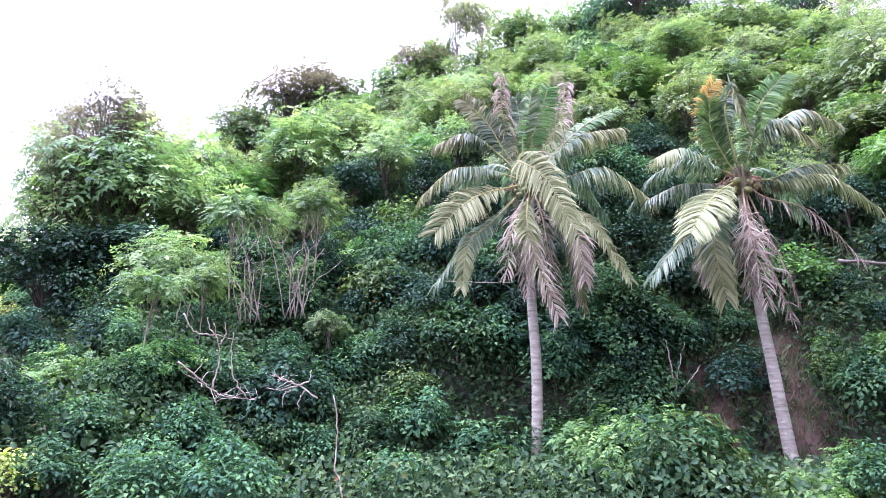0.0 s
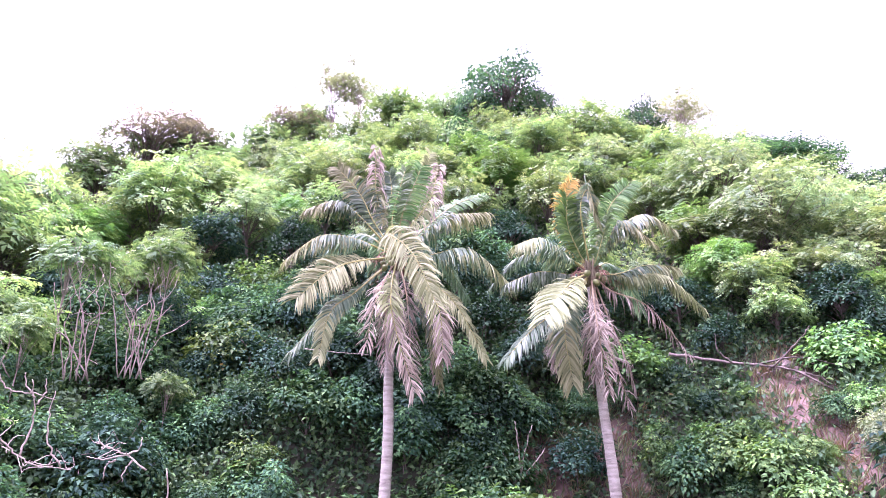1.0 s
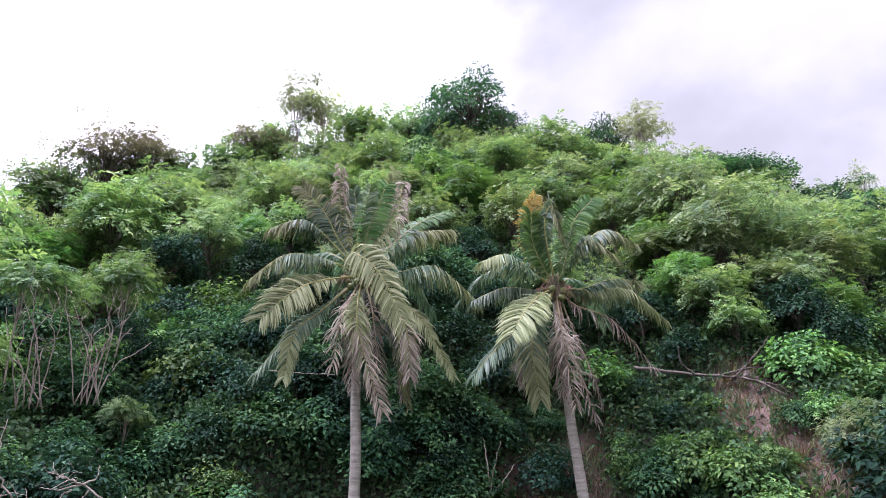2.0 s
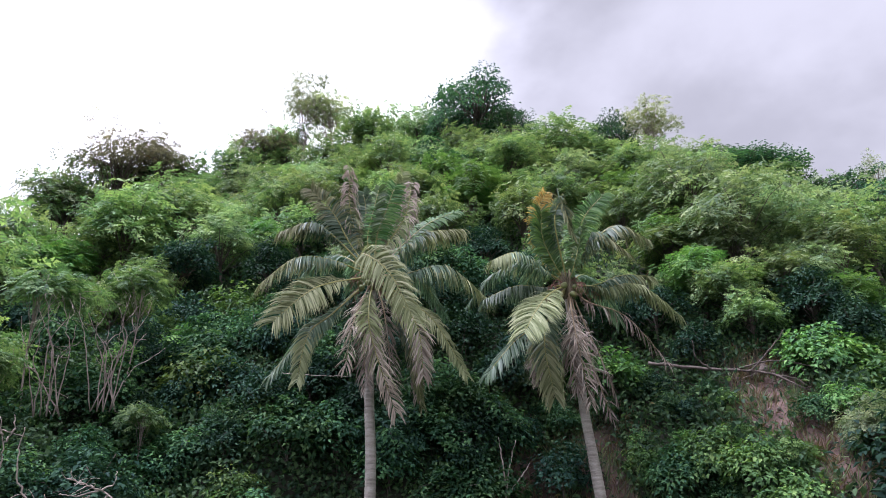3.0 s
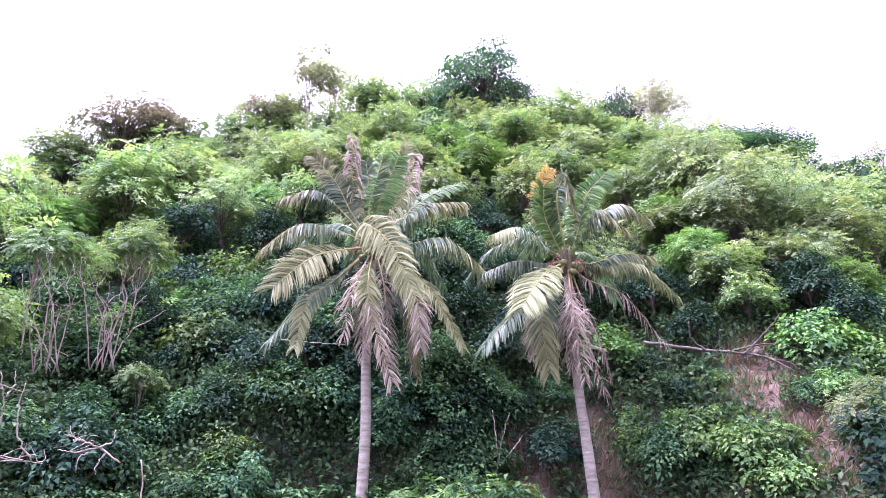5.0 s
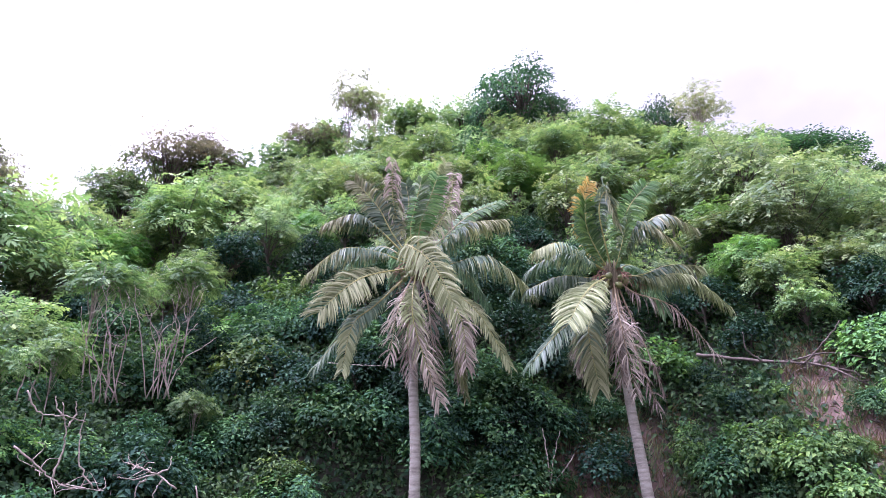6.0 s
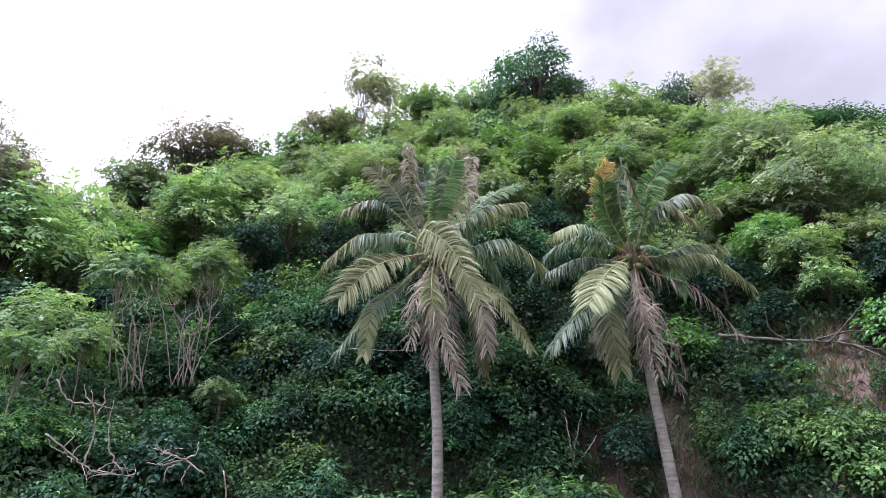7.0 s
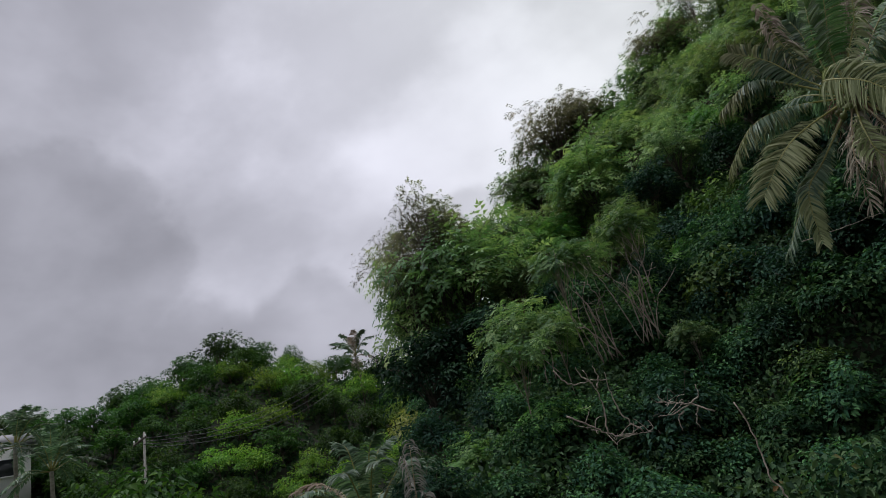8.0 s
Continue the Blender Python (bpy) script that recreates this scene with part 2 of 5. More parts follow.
FIBRE = rough_material("palm_fibre", ((0.06, 0.05, 0.03), (0.13, 0.11, 0.06), (0.22, 0.18, 0.11)), 8.0, 0.95, 0.7, (1, 1, 0.2))
HUSK = rough_material("green_coconut_husk", ((0.09, 0.12, 0.03), (0.17, 0.19, 0.05)), 4.0, 0.5, 0.05)
BLOSSOM = rough_material("palm_flower_stalk", ((0.16, 0.07, 0.05), (0.28, 0.15, 0.10)), 5.0, 0.8, 0.2)
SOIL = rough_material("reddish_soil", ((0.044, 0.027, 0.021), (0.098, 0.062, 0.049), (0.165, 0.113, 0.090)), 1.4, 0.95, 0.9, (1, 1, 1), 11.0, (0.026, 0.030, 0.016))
ROCK = rough_material("weathered_rock", ((0.065, 0.048, 0.039), (0.115, 0.088, 0.072), (0.17, 0.135, 0.112)), 3.0, 0.9, 0.6, (1, 1, 1), 20.0)
POLE = rough_material("grey_pole_concrete", ((0.28, 0.26, 0.24), (0.42, 0.40, 0.37)), 3.0, 0.85, 0.2)
WIRE = rough_material("black_cable", ((0.02, 0.02, 0.022), (0.04, 0.04, 0.042)), 8.0, 0.5, 0.05)
PLASTER = rough_material("white_plaster", ((0.62, 0.62, 0.60), (0.78, 0.78, 0.76)), 1.5, 0.8, 0.1)
ROOFING = rough_material("grey_roof_sheet", ((0.16, 0.16, 0.17), (0.26, 0.26, 0.27)), 1.5, 0.6, 0.2)
PANE = rough_material("dark_window_glass", ((0.02, 0.025, 0.03), (0.04, 0.045, 0.05)), 1.5, 0.1, 0.0)


# ---- mesh helpers ----
def mesh(name, verts, tris, mats, index=None, smooth=False, tone=None):
    """A mesh from arrays of corners and triangles (or quads). tone: a shade for each face, 0 to 1."""
    verts, tris = np.asarray(verts, np.float32).reshape(-1, 3), np.asarray(tris, np.int32)
    n, k = tris.shape
    me = bpy.data.meshes.new(name)
    me.vertices.add(len(verts))
    me.vertices.foreach_set("co", verts.ravel())
    me.loops.add(n * k)
    me.loops.foreach_set("vertex_index", tris.ravel())
    me.polygons.add(n)
    me.polygons.foreach_set("loop_start", np.arange(0, n * k, k, dtype=np.int32))
    for mt in mats if isinstance(mats, (list, tuple)) else (mats,):
        me.materials.append(mt)
    if index is not None:
        me.polygons.foreach_set("material_index", np.asarray(index, np.int32))
    if smooth:
        me.polygons.foreach_set("use_smooth", np.ones(n, bool))
    me.update(calc_edges=True)
    if tone is not None:
        me.attributes.new("tone", "FLOAT", "FACE").data.foreach_set("value", np.resize(np.asarray(tone, np.float32), n))
    return me


def part(name, me, parent, label=""):
    ob = new(name, me)
    ob.parent = parent
    return tagged(ob, label)


def unit(v):
    return v / np.maximum(np.linalg.norm(v, axis=-1, keepdims=True), 1e-9)


def tube(points, radii, sides=6, seed=0, rough=0.0):
    """Corners and quads of a tapered tube along points, with closed ends."""
    P, R = np.asarray(points, float), np.asarray(radii, float)
    T = unit(np.gradient(P, axis=0))
    A = unit(np.cross(T, np.where(np.abs(T[:, 2:3]) > 0.9, [[1.0, 0, 0]], [[0, 0, 1.0]])))
    Bn = np.cross(T, A)
    ang = np.arange(sides) * 2 * np.pi / sides
    ring = np.cos(ang)[None, :, None] * A[:, None] + np.sin(ang)[None, :, None] * Bn[:, None]
    wob = 1 + rough * np.random.default_rng(seed).normal(size=(len(P), sides, 1))
    V = (P[:, None] + ring * R[:, None, None] * wob).reshape(-1, 3)
    i, j = np.meshgrid(np.arange(len(P) - 1), np.arange(sides), indexing="ij")
    a, b = (i * sides + j).ravel(), (i * sides + (j + 1) % sides).ravel()
    Q = np.stack([a, b, b + sides, a + sides], 1)
    n = len(V)
    V = np.vstack([V, P[:1], P[-1:]])
    k = np.arange(sides)
    caps = np.vstack([np.stack([(k + 1) % sides, k, np.full(sides, n), np.full(sides, n)], 1)[:, :4],
                      np.stack([k + n - sides, (k + 1) % sides + n - sides, np.full(sides, n + 1), np.full(sides, n + 1)], 1)])
    T3 = np.vstack([Q[:, [0, 1, 2]], Q[:, [0, 2, 3]], caps[:, :3]])
    return V, T3


def joined(pieces):
    """One set of corners and triangles out of several."""
    V, Tt, n = [], [], 0
    for v, t in pieces:
        V.append(v)
        Tt.append(np.asarray(t) + n)
        n += len(v)
    return np.vstack(V), np.vstack(Tt)


def curve(points, n):
    """A smooth line through a few points, in n steps."""
    P = np.asarray(points, float)
    if len(P) == 2:
        return P[0] + (P[1] - P[0]) * np.linspace(0, 1, n)[:, None]
    s = np.linspace(0, len(P) - 1, n)
    i = np.clip(s.astype(int), 0, len(P) - 2)
    f = (s - i)[:, None]
    Q = np.vstack([2 * P[0] - P[1], P, 2 * P[-1] - P[-2]])
    a, b, c, d = Q[i], Q[i + 1], Q[i + 2], Q[i + 3]
    return 0.5 * (2 * b + (c - a) * f + (2 * a - 5 * b + 4 * c - d) * f ** 2 + (3 * b - a - 3 * c + d) * f ** 3)


def blades(base, way, face, length, width, fold=0.25, single=False):
    """Leaves: each a pointed blade, folded along its midrib. single: a plain slim blade for leaflets seen from afar."""
    base, way, face = np.asarray(base), unit(np.asarray(way)), np.asarray(face)
    side = unit(np.cross(way, face))
    up = np.cross(side, way)
    L, W = np.broadcast_to(length, len(base))[:, None], np.broadcast_to(width, len(base))[:, None]
    mid = base + way * L * 0.42
    left, right = mid + side * W * 0.5 + up * W * fold, mid - side * W * 0.5 + up * W * fold
    tip = base + way * L - up * L * 0.12
    n = len(base)
    if single:
        V = np.stack([base - side * W * 0.12, left, tip], 1).reshape(-1, 3)
        return V, np.arange(3 * n).reshape(n, 3)
    V = np.stack([base, left, tip, right], 1).reshape(-1, 3)
    k = 4 * np.arange(n)[:, None]
    return V, np.vstack([k + [0, 1, 2], k + [0, 2, 3]])


def pinnate(rng, base, way, out_way, length, pairs=4, single=True, leaflet=0.46, width=0.31):
    """Feather-like compound leaves: leaflets in pairs along an arching stalk."""
    n = len(base)
    way = unit(way)
    side = unit(np.cross(way, out_way + [0, 0, 0.25] + rng.normal(0, 0.18, (n, 3))))
    up = np.cross(side, way)
    out = []
    for k in range(pairs):
        f = (k + 0.6) / pairs
        p = base + way * (length * f)[:, None] - np.array([0, 0, 1.0]) * (length * 0.14 * f * f)[:, None]
        for sgn in (-1, 1):
            w = unit(way * 0.55 + side * sgn - np.array([0, 0, 0.06]) + rng.normal(0, 0.12, (n, 3)))
            out.append(blades(p, w, up, length * leaflet * (1.05 - 0.5 * abs(f - 0.45)), length * width, 0.1, single))
    p = base + way * length[:, None] * 0.9 - np.array([0, 0, 1.0]) * (length * 0.12)[:, None]
    out.append(blades(p, unit(way - np.array([0, 0, 0.15])), up, length * leaflet, length * width, 0.1, single))
    return joined(out)


# ---- the ground: one sheet, flat about the viewer, rising to the steep hill ahead and a farther hill beside it ----
def smooth(a, b, v):
    s = np.clip((v - a) / (b - a), 0, 1)
    return s * s * (3 - 2 * s)


HILL_AZ = (-180, -46, -38, -33, -27, -20, -12, 0, 12, 22, 31, 38, 46, 50, 62, 90, 140, 180)
HILL_TOP = (0, 0, 1.5, 6, 10, 14.2, 19.6, 23.3, 26, 26.4, 23.4, 22, 17.3, 13.5, 12, 11, 0, 0)
FAR_AZ = (-180, -110, -80, -62, -55, -48, -42, -36, -25, 0, 180)
FAR_TOP = (0, 8, 15, 18, 19, 23, 20.5, 17, 15, 10, 0)


def terrain(x, y):
    x, y = np.asarray(x, float), np.asarray(y, float)
    r, az = np.hypot(x, y), np.degrees(np.arctan2(x, y))
    bank = smooth(-4, 5, az) * smooth(46, 34, az)
    foot = 16.5 - 2.5 * smooth(-8, -26, az) - 1.0 * smooth(30, 50, az) + 1.1 * bank + 0.6 * smooth(14, 24, az) * smooth(44, 33, az)
    crest = 43 - 6 * smooth(28, 50, az) - 9 * smooth(-14, -34, az)
    top = np.interp(az, HILL_AZ, HILL_TOP)
    s = np.clip((r - foot) / (crest - foot), 0, 1)
    near = top * (s ** (0.86 - 0.16 * bank)) * (1 - 0.35 * smooth(crest + 3, crest + 45, r))
    far_s = smooth(38, 78, r)
    far = np.interp(az, FAR_AZ, FAR_TOP) * far_s * (1 - 0.5 * smooth(90, 200, r))
    z = np.maximum(near, far)
    lumps = 0.35 * np.sin(0.9 * x + 0.4 * y) * np.sin(0.7 * y - 0.3 * x) + 0.18 * np.sin(2.3 * x + 1.1) * np.sin(2.0 * y + 0.5 * x)
    small = 0.07 * np.sin(6.1 * x + 2 * np.sin(3 * y)) * np.sin(5.3 * y + z * 4.0) + 0.05 * np.sin(11 * x + y) * np.sin(9 * z + 3 * x)
    wild = smooth(0.3, 2.5, z)
    return z + (lumps + small) * wild - 3.0 * smooth(400, 3000, r)


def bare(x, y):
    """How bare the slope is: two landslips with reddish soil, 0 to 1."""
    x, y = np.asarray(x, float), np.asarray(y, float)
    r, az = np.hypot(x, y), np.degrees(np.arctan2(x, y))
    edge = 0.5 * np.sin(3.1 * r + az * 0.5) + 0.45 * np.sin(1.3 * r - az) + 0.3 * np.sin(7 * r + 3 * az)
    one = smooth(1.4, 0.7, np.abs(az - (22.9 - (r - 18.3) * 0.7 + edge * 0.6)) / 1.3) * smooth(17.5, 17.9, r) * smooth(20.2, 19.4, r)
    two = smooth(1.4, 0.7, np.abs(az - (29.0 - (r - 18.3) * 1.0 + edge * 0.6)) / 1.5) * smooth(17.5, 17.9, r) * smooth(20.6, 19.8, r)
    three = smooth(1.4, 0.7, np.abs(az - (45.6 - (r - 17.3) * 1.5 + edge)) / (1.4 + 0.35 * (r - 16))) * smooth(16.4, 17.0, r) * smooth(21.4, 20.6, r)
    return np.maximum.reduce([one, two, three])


def build_ground():
    az = np.radians(np.concatenate([np.arange(-180, -76, 4.0), np.arange(-76, 76, 0.45), np.arange(76, 180, 4.0)]))
    r = np.concatenate([[0.4, 3, 7, 10, 12], np.arange(13, 46, 0.28), np.arange(46, 130, 2.2), 130 * 1.22 ** np.arange(1, 18)])
    A, Rr = np.meshgrid(az, r, indexing="ij")
    X, Y = np.sin(A) * Rr, np.cos(A) * Rr
    V = np.stack([X, Y, terrain(X, Y)], -1).reshape(-1, 3)
    na, nr = len(az), len(r)
    i, j = np.meshgrid(np.arange(na), np.arange(nr - 1), indexing="ij")
    a, b = (i * nr + j).ravel(), (((i + 1) % na) * nr + j).ravel()
    Q = np.stack([a, a + 1, b + 1, b], 1)
    V = np.vstack([V, [[0, 0, float(terrain(0.0, 0.0))]]])
    T = np.vstack([Q[:, [0, 2, 1]], Q[:, [0, 3, 2]], np.stack([np.arange(na) * nr, (np.arange(na) + 1) % na * nr, np.full(na, len(V) - 1)], 1)[:, [0, 2, 1]]])
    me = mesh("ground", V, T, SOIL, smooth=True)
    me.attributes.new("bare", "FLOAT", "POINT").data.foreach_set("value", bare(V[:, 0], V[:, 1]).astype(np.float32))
    ob = new("ground", me)
    return tagged(ob, "reddish brown soil slope rising steeply under dense tropical growth", "ground", kind="structure")


build_ground()


def build_cover():
    """Creepers and low growth that hide the soil of both hills."""
    rng = np.random.default_rng(5)
    n = 125000
    az, r = rng.uniform(-36, 62, n), 13.5 + 28 * rng.random(n)
    x, y = np.sin(np.radians(az)) * r, np.cos(np.radians(az)) * r
    keep = (rng.random(n) > bare(x, y) * 0.93) & ((terrain(x, y) > 0.15) | ((az > -20) & (az < 30)))
    x, y = x[keep], y[keep]
    az, r = rng.uniform(-28, 50, 60000), rng.uniform(15.2, 24.0, 60000)
    lx, ly = np.sin(np.radians(az)) * r, np.cos(np.radians(az)) * r
    keep = (rng.random(60000) > bare(lx, ly) * 0.95) & (terrain(lx, ly) > 0.05)
    x, y = np.concatenate([x, lx[keep]]), np.concatenate([y, ly[keep]])
    n2 = 36000
    az, r = rng.uniform(-78, -26, n2), rng.uniform(44, 84, n2)
    x, y = np.concatenate([x, np.sin(np.radians(az)) * r]), np.concatenate([y, np.cos(np.radians(az)) * r])
    r = np.hypot(x, y)
    n = len(x)
    p = np.stack([x, y, terrain(x, y) + rng.random(n) ** 2 * np.where(r < 24, 1.0, 0.7)], 1)
    way = unit(rng.normal(0, 0.7, (n, 3)) + [0, -0.5, 0.1])
    size = rng.uniform(0.11, 0.23, n) * np.where(r > 44, 2.8, np.where(r > 26, 1.35, 1.0))
    V, T = blades(p, way, rng.normal(0, 0.4, (n, 3)) + [0, -0.6, 0.8], size, size * 0.6)
    ob = new("creepers", mesh("creepers", V, T, COVER, tone=rng.random(n)))
    tagged(ob, "tangled green creepers and low growth covering the slope", "creepers", kind="stuff")


build_cover()


def build_dry_grass():
    """Dry grass and weeds on the landslips and along their edges."""
    rng = np.random.default_rng(17)
    az, r = np.radians(rng.uniform(19, 50, 1500)), rng.uniform(15.5, 23.5, 1500)
    x, y = np.sin(az) * r, np.cos(az) * r
    near = np.maximum.reduce([bare(x + dx, y + dy) for dx, dy in ((0, 0), (0.6, 0), (-0.6, 0), (0, 0.6), (0, -0.6))])
    keep = near > 0.3
    x, y = x[keep], y[keep]
    k = 18
    bx, by = np.repeat(x, k) + rng.normal(0, 0.13, len(x) * k), np.repeat(y, k) + rng.normal(0, 0.13, len(x) * k)
    n = len(bx)
    p = np.stack([bx, by, terrain(bx, by) - 0.02], 1)
    way = unit(rng.normal(0, 0.45, (n, 3)) + [0, -0.25, 0.8])
    size = rng.uniform(0.15, 0.5, n)
    V, T = blades(p, way, rng.normal(0, 1, (n, 3)), size, size * 0.04 + 0.008, 0.1)
    ob = new("dry_grass", mesh("dry_grass", V, T, [DRY, GRASS], np.tile((np.arange(n) // k) % 2, 2)))
    tagged(ob, "dry straw-coloured grass and weeds on the bare soil", "grass", kind="stuff")


build_dry_grass()


# ---- trees and shrubs ----
def make_plant(name, label, category, seed, radii, height, clusters, per, spread, leaf, leaf_mat, leaf_size,
               bark=BARK, trunk_r=0.11, stems=1, low=-0.35, flat=0.6, droop=0.3, pairs=3, lean=0.0, single=True, limbs=1, uneven=0.13, fork=4):
    """A tree or shrub: tapered trunk and limbs, and a crown of leafy sprays at the limbs' ends with gaps between them.
    Its crown's centre stands at height; radii are the crown's half-widths."""
    rng = np.random.default_rng(seed)
    root = new(name)
    tagged(root, label, category)
    radii = np.asarray(radii, float)
    d = unit(rng.normal(size=(clusters * 4, 3)))
    d = d[d[:, 2] > low][:clusters]
    bulge = 1 + 0.24 * np.sin(3 * np.arctan2(d[:, 1], d[:, 0]) + seed) + 0.12 * np.sin(5 * d[:, 2] + seed) + np.clip(rng.normal(0, uneven, len(d)), -0.4, 0.28)
    c = d * radii * (rng.uniform(0.45, 1.0, len(d)) ** 0.6 * bulge)[:, None] + [lean, 0, height]
    wood = []
    feet = [np.array([math.cos(k * 2.4) * 0.12 * (stems > 1) * (1 + k * 0.2), math.sin(k * 2.4) * 0.12 * (stems > 1), -0.6]) for k in range(stems)]
    forks = []
    for k, ft in enumerate(feet):
        top = np.array([lean * 0.6 + rng.normal(0, 0.25) * (1 + (stems > 1)), rng.normal(0, 0.25), height - radii[2] * 0.35])
        line = curve([ft, ft * 0.5 + top * 0.45 + rng.normal(0, 0.12, 3), top], 9)
        rad = np.linspace(trunk_r, trunk_r * 0.42, 9) * (1 if stems == 1 else 0.6)
        wood.append(tube(line, rad, 7, seed + k, 0.05))
        forks.append((line, rad))
    for k, q in enumerate(c[::limbs]):
        line, rad = forks[k % len(forks)]
        j = int(rng.integers(fork, 9))
        a = line[j]
        bend = a * 0.45 + q * 0.55 + [0, 0, 0.15 * np.linalg.norm(q - a)] + rng.normal(0, 0.08, 3)
        wood.append(tube(curve([a, bend, q], 4), np.linspace(rad[j] * 0.5, 0.010, 4), 3, seed + 50 + k, 0.06))
    if name == "sapling":
        for piece in wood[stems:]:
            part("limb", mesh("sapling_limb", *piece, bark, smooth=True), root)
        wood = wood[:stems]
    V, T = joined(wood)
    part("trunk", mesh(name + "_trunk", V, T, bark, smooth=True), root)
    # each limb carries a leafy pad, domed and facing up and outwards, its leaves laid like shingles
    heart = np.array([lean, 0, height - 0.6 * radii[2]])
    facing = unit(unit(c - heart) * 0.75 + [0, 0, 0.75] + rng.normal(0, 0.16, c.shape))
    across = unit(np.cross(facing, rng.normal(size=c.shape)))
    along = np.cross(facing, across)
    wide = spread * rng.uniform(0.6, 1.5, len(c))
    k = np.repeat(np.arange(len(c)), per)
    rad, ang = np.sqrt(rng.random(len(k))), rng.random(len(k)) * 2 * np.pi
    rim = across[k] * np.cos(ang)[:, None] + along[k] * np.sin(ang)[:, None]
    deep = -flat * rad ** 2 * 0.8 + rng.normal(0, 0.16, len(k)) - 0.5 * rng.random(len(k)) ** 4
    p = c[k] + (rim * rad[:, None] + facing[k] * deep[:, None]) * wide[k][:, None]
    out = unit(facing[k] + rim * (rad * 0.5)[:, None] + rng.normal(0, 0.22, p.shape))
    way = unit(rim * 0.9 + facing[k] * 0.1 + rng.normal(0, 0.32, p.shape) - [0, 0, droop])
    size = leaf_size * rng.uniform(0.7, 1.25, len(p))
    tone = np.clip(0.5 + rng.normal(0, 0.19, len(c))[k] + rng.normal(0, 0.24, len(k)), 0, 1)
    if leaf == "pinnate":
        V, T = pinnate(rng, p, way, out, size, pairs, single)
    elif leaf == "palmate":
        sets = []
        side = unit(np.cross(way, out))
        for a in (-1.25, -0.8, -0.4, 0.0, 0.4, 0.8, 1.25):
            sets.append(blades(p, way * math.cos(a) + side * math.sin(a), out, size * (1 - 0.25 * abs(a)), size * 0.24))
        V, T = joined(sets)
    else:
        V, T = blades(p, way, out, size, size * 0.55)
    part("crown", mesh(name + "_crown", V, T, leaf_mat, tone=tone), root)
    root["tall"] = height
    return root


USED, PLACED = {}, []
KINDS = {}


def kind_of_plant(key, **kw):
    KINDS[key] = kw


kind_of_plant("feather", limbs=2, name="acacia_tree", label="light green feathery tropical tree on the hillside", category="tree", radii=(1.9, 1.9, 1.6), height=3.0, clusters=66, per=16, spread=0.58, flat=0.6, pairs=3, leaf="pinnate", leaf_mat=FEATHER, leaf_size=0.46, droop=0.12, uneven=0.22)
kind_of_plant("pale", limbs=2, name="acacia_tree", label="pale olive green feathery tree on the hillside", category="tree", radii=(2.0, 2.0, 1.6), height=3.0, clusters=66, per=16, spread=0.56, flat=0.6, uneven=0.22, pairs=3, leaf="pinnate", leaf_mat=FEATHER_PALE, leaf_size=0.42, droop=0.12)
kind_of_plant("bright", limbs=2, name="leafy_tree", label="bright fresh green leafy tree among darker growth", category="tree", radii=(1.8, 1.8, 1.5), height=2.7, clusters=68, per=16, spread=0.56, flat=0.75, pairs=3, leaf="pinnate", leaf_mat=BRIGHT_LEAF, leaf_size=0.44, droop=0.12)
kind_of_plant("dense", limbs=1, name="broadleaf_tree", label="dense green broad-leaved tree on the slope", category="tree", radii=(2.2, 2.2, 1.6), height=3.2, clusters=70, per=76, spread=0.62, leaf="broad", leaf_mat=BROAD, leaf_size=0.175, trunk_r=0.16, flat=0.7)
kind_of_plant("dark", limbs=2, name="broadleaf_tree", label="dark green broad-leaved tree, its leaves darkened for shade on the slope", category="tree", radii=(1.8, 1.8, 1.6), height=2.4, clusters=60, per=42, spread=0.6, leaf="broad", leaf_mat=DARK_SHADED, leaf_size=0.25)
kind_of_plant("airy", name="thin_tree", label="thin-crowned grey-green tree against the sky", category="tree", radii=(1.7, 1.7, 1.9), height=6.0, limbs=1, fork=4, clusters=56, per=20, spread=0.48, leaf="pinnate", leaf_mat=AIRY, leaf_size=0.30, pairs=3, trunk_r=0.055, bark=PALE_BARK, flat=0.5, droop=0.1, uneven=0.3)
kind_of_plant("russet", name="thin_tree", label="thin-crowned tree with sparse reddish brown leaves", category="tree", radii=(1.7, 1.7, 1.9), height=6.0, limbs=1, fork=4, clusters=60, per=20, spread=0.5, leaf="pinnate", leaf_mat=AIRY_RED, leaf_size=0.30, pairs=3, trunk_r=0.08, flat=0.5, droop=0.1, uneven=0.35)
kind_of_plant("spindly", name="thin_tree", label="thin-crowned greyish brown tree against the sky", category="tree", radii=(2.3, 2.3, 2.2), height=9.0, limbs=1, fork=4, clusters=70, per=14, spread=0.5, leaf="pinnate", leaf_mat=AIRY_RED, leaf_size=0.30, pairs=3, trunk_r=0.08, flat=0.5, droop=0.2, uneven=0.35)
kind_of_plant("shrub", limbs=5, name="shrub", label="dark green shrub with broad glossy leaves", category="shrub", radii=(1.3, 1.3, 1.05), height=1.1, clusters=46, per=38, spread=0.52, leaf="broad", leaf_mat=BROAD, leaf_size=0.205, stems=4, trunk_r=0.05, low=-0.5)
kind_of_plant("mound", limbs=3, name="vine_mound", label="mound of bright green vine leaves on the slope", category="shrub", radii=(1.4, 1.4, 0.95), height=0.8, clusters=48, per=32, spread=0.50, leaf="broad", leaf_mat=MOUND, leaf_size=0.23, stems=4, trunk_r=0.04, low=-0.45)
# much the shrub's build, with the shade put into its leaf colour
kind_of_plant("shade", limbs=5, name="shrub", label="leafy shrub with leaves coloured dark for the shade under the trees", category="shrub", radii=(1.3, 1.3, 1.1), height=1.1, clusters=46, per=36, spread=0.52, leaf="broad", leaf_mat=DARK_SHADED, leaf_size=0.195, stems=4, trunk_r=0.05, low=-0.5)
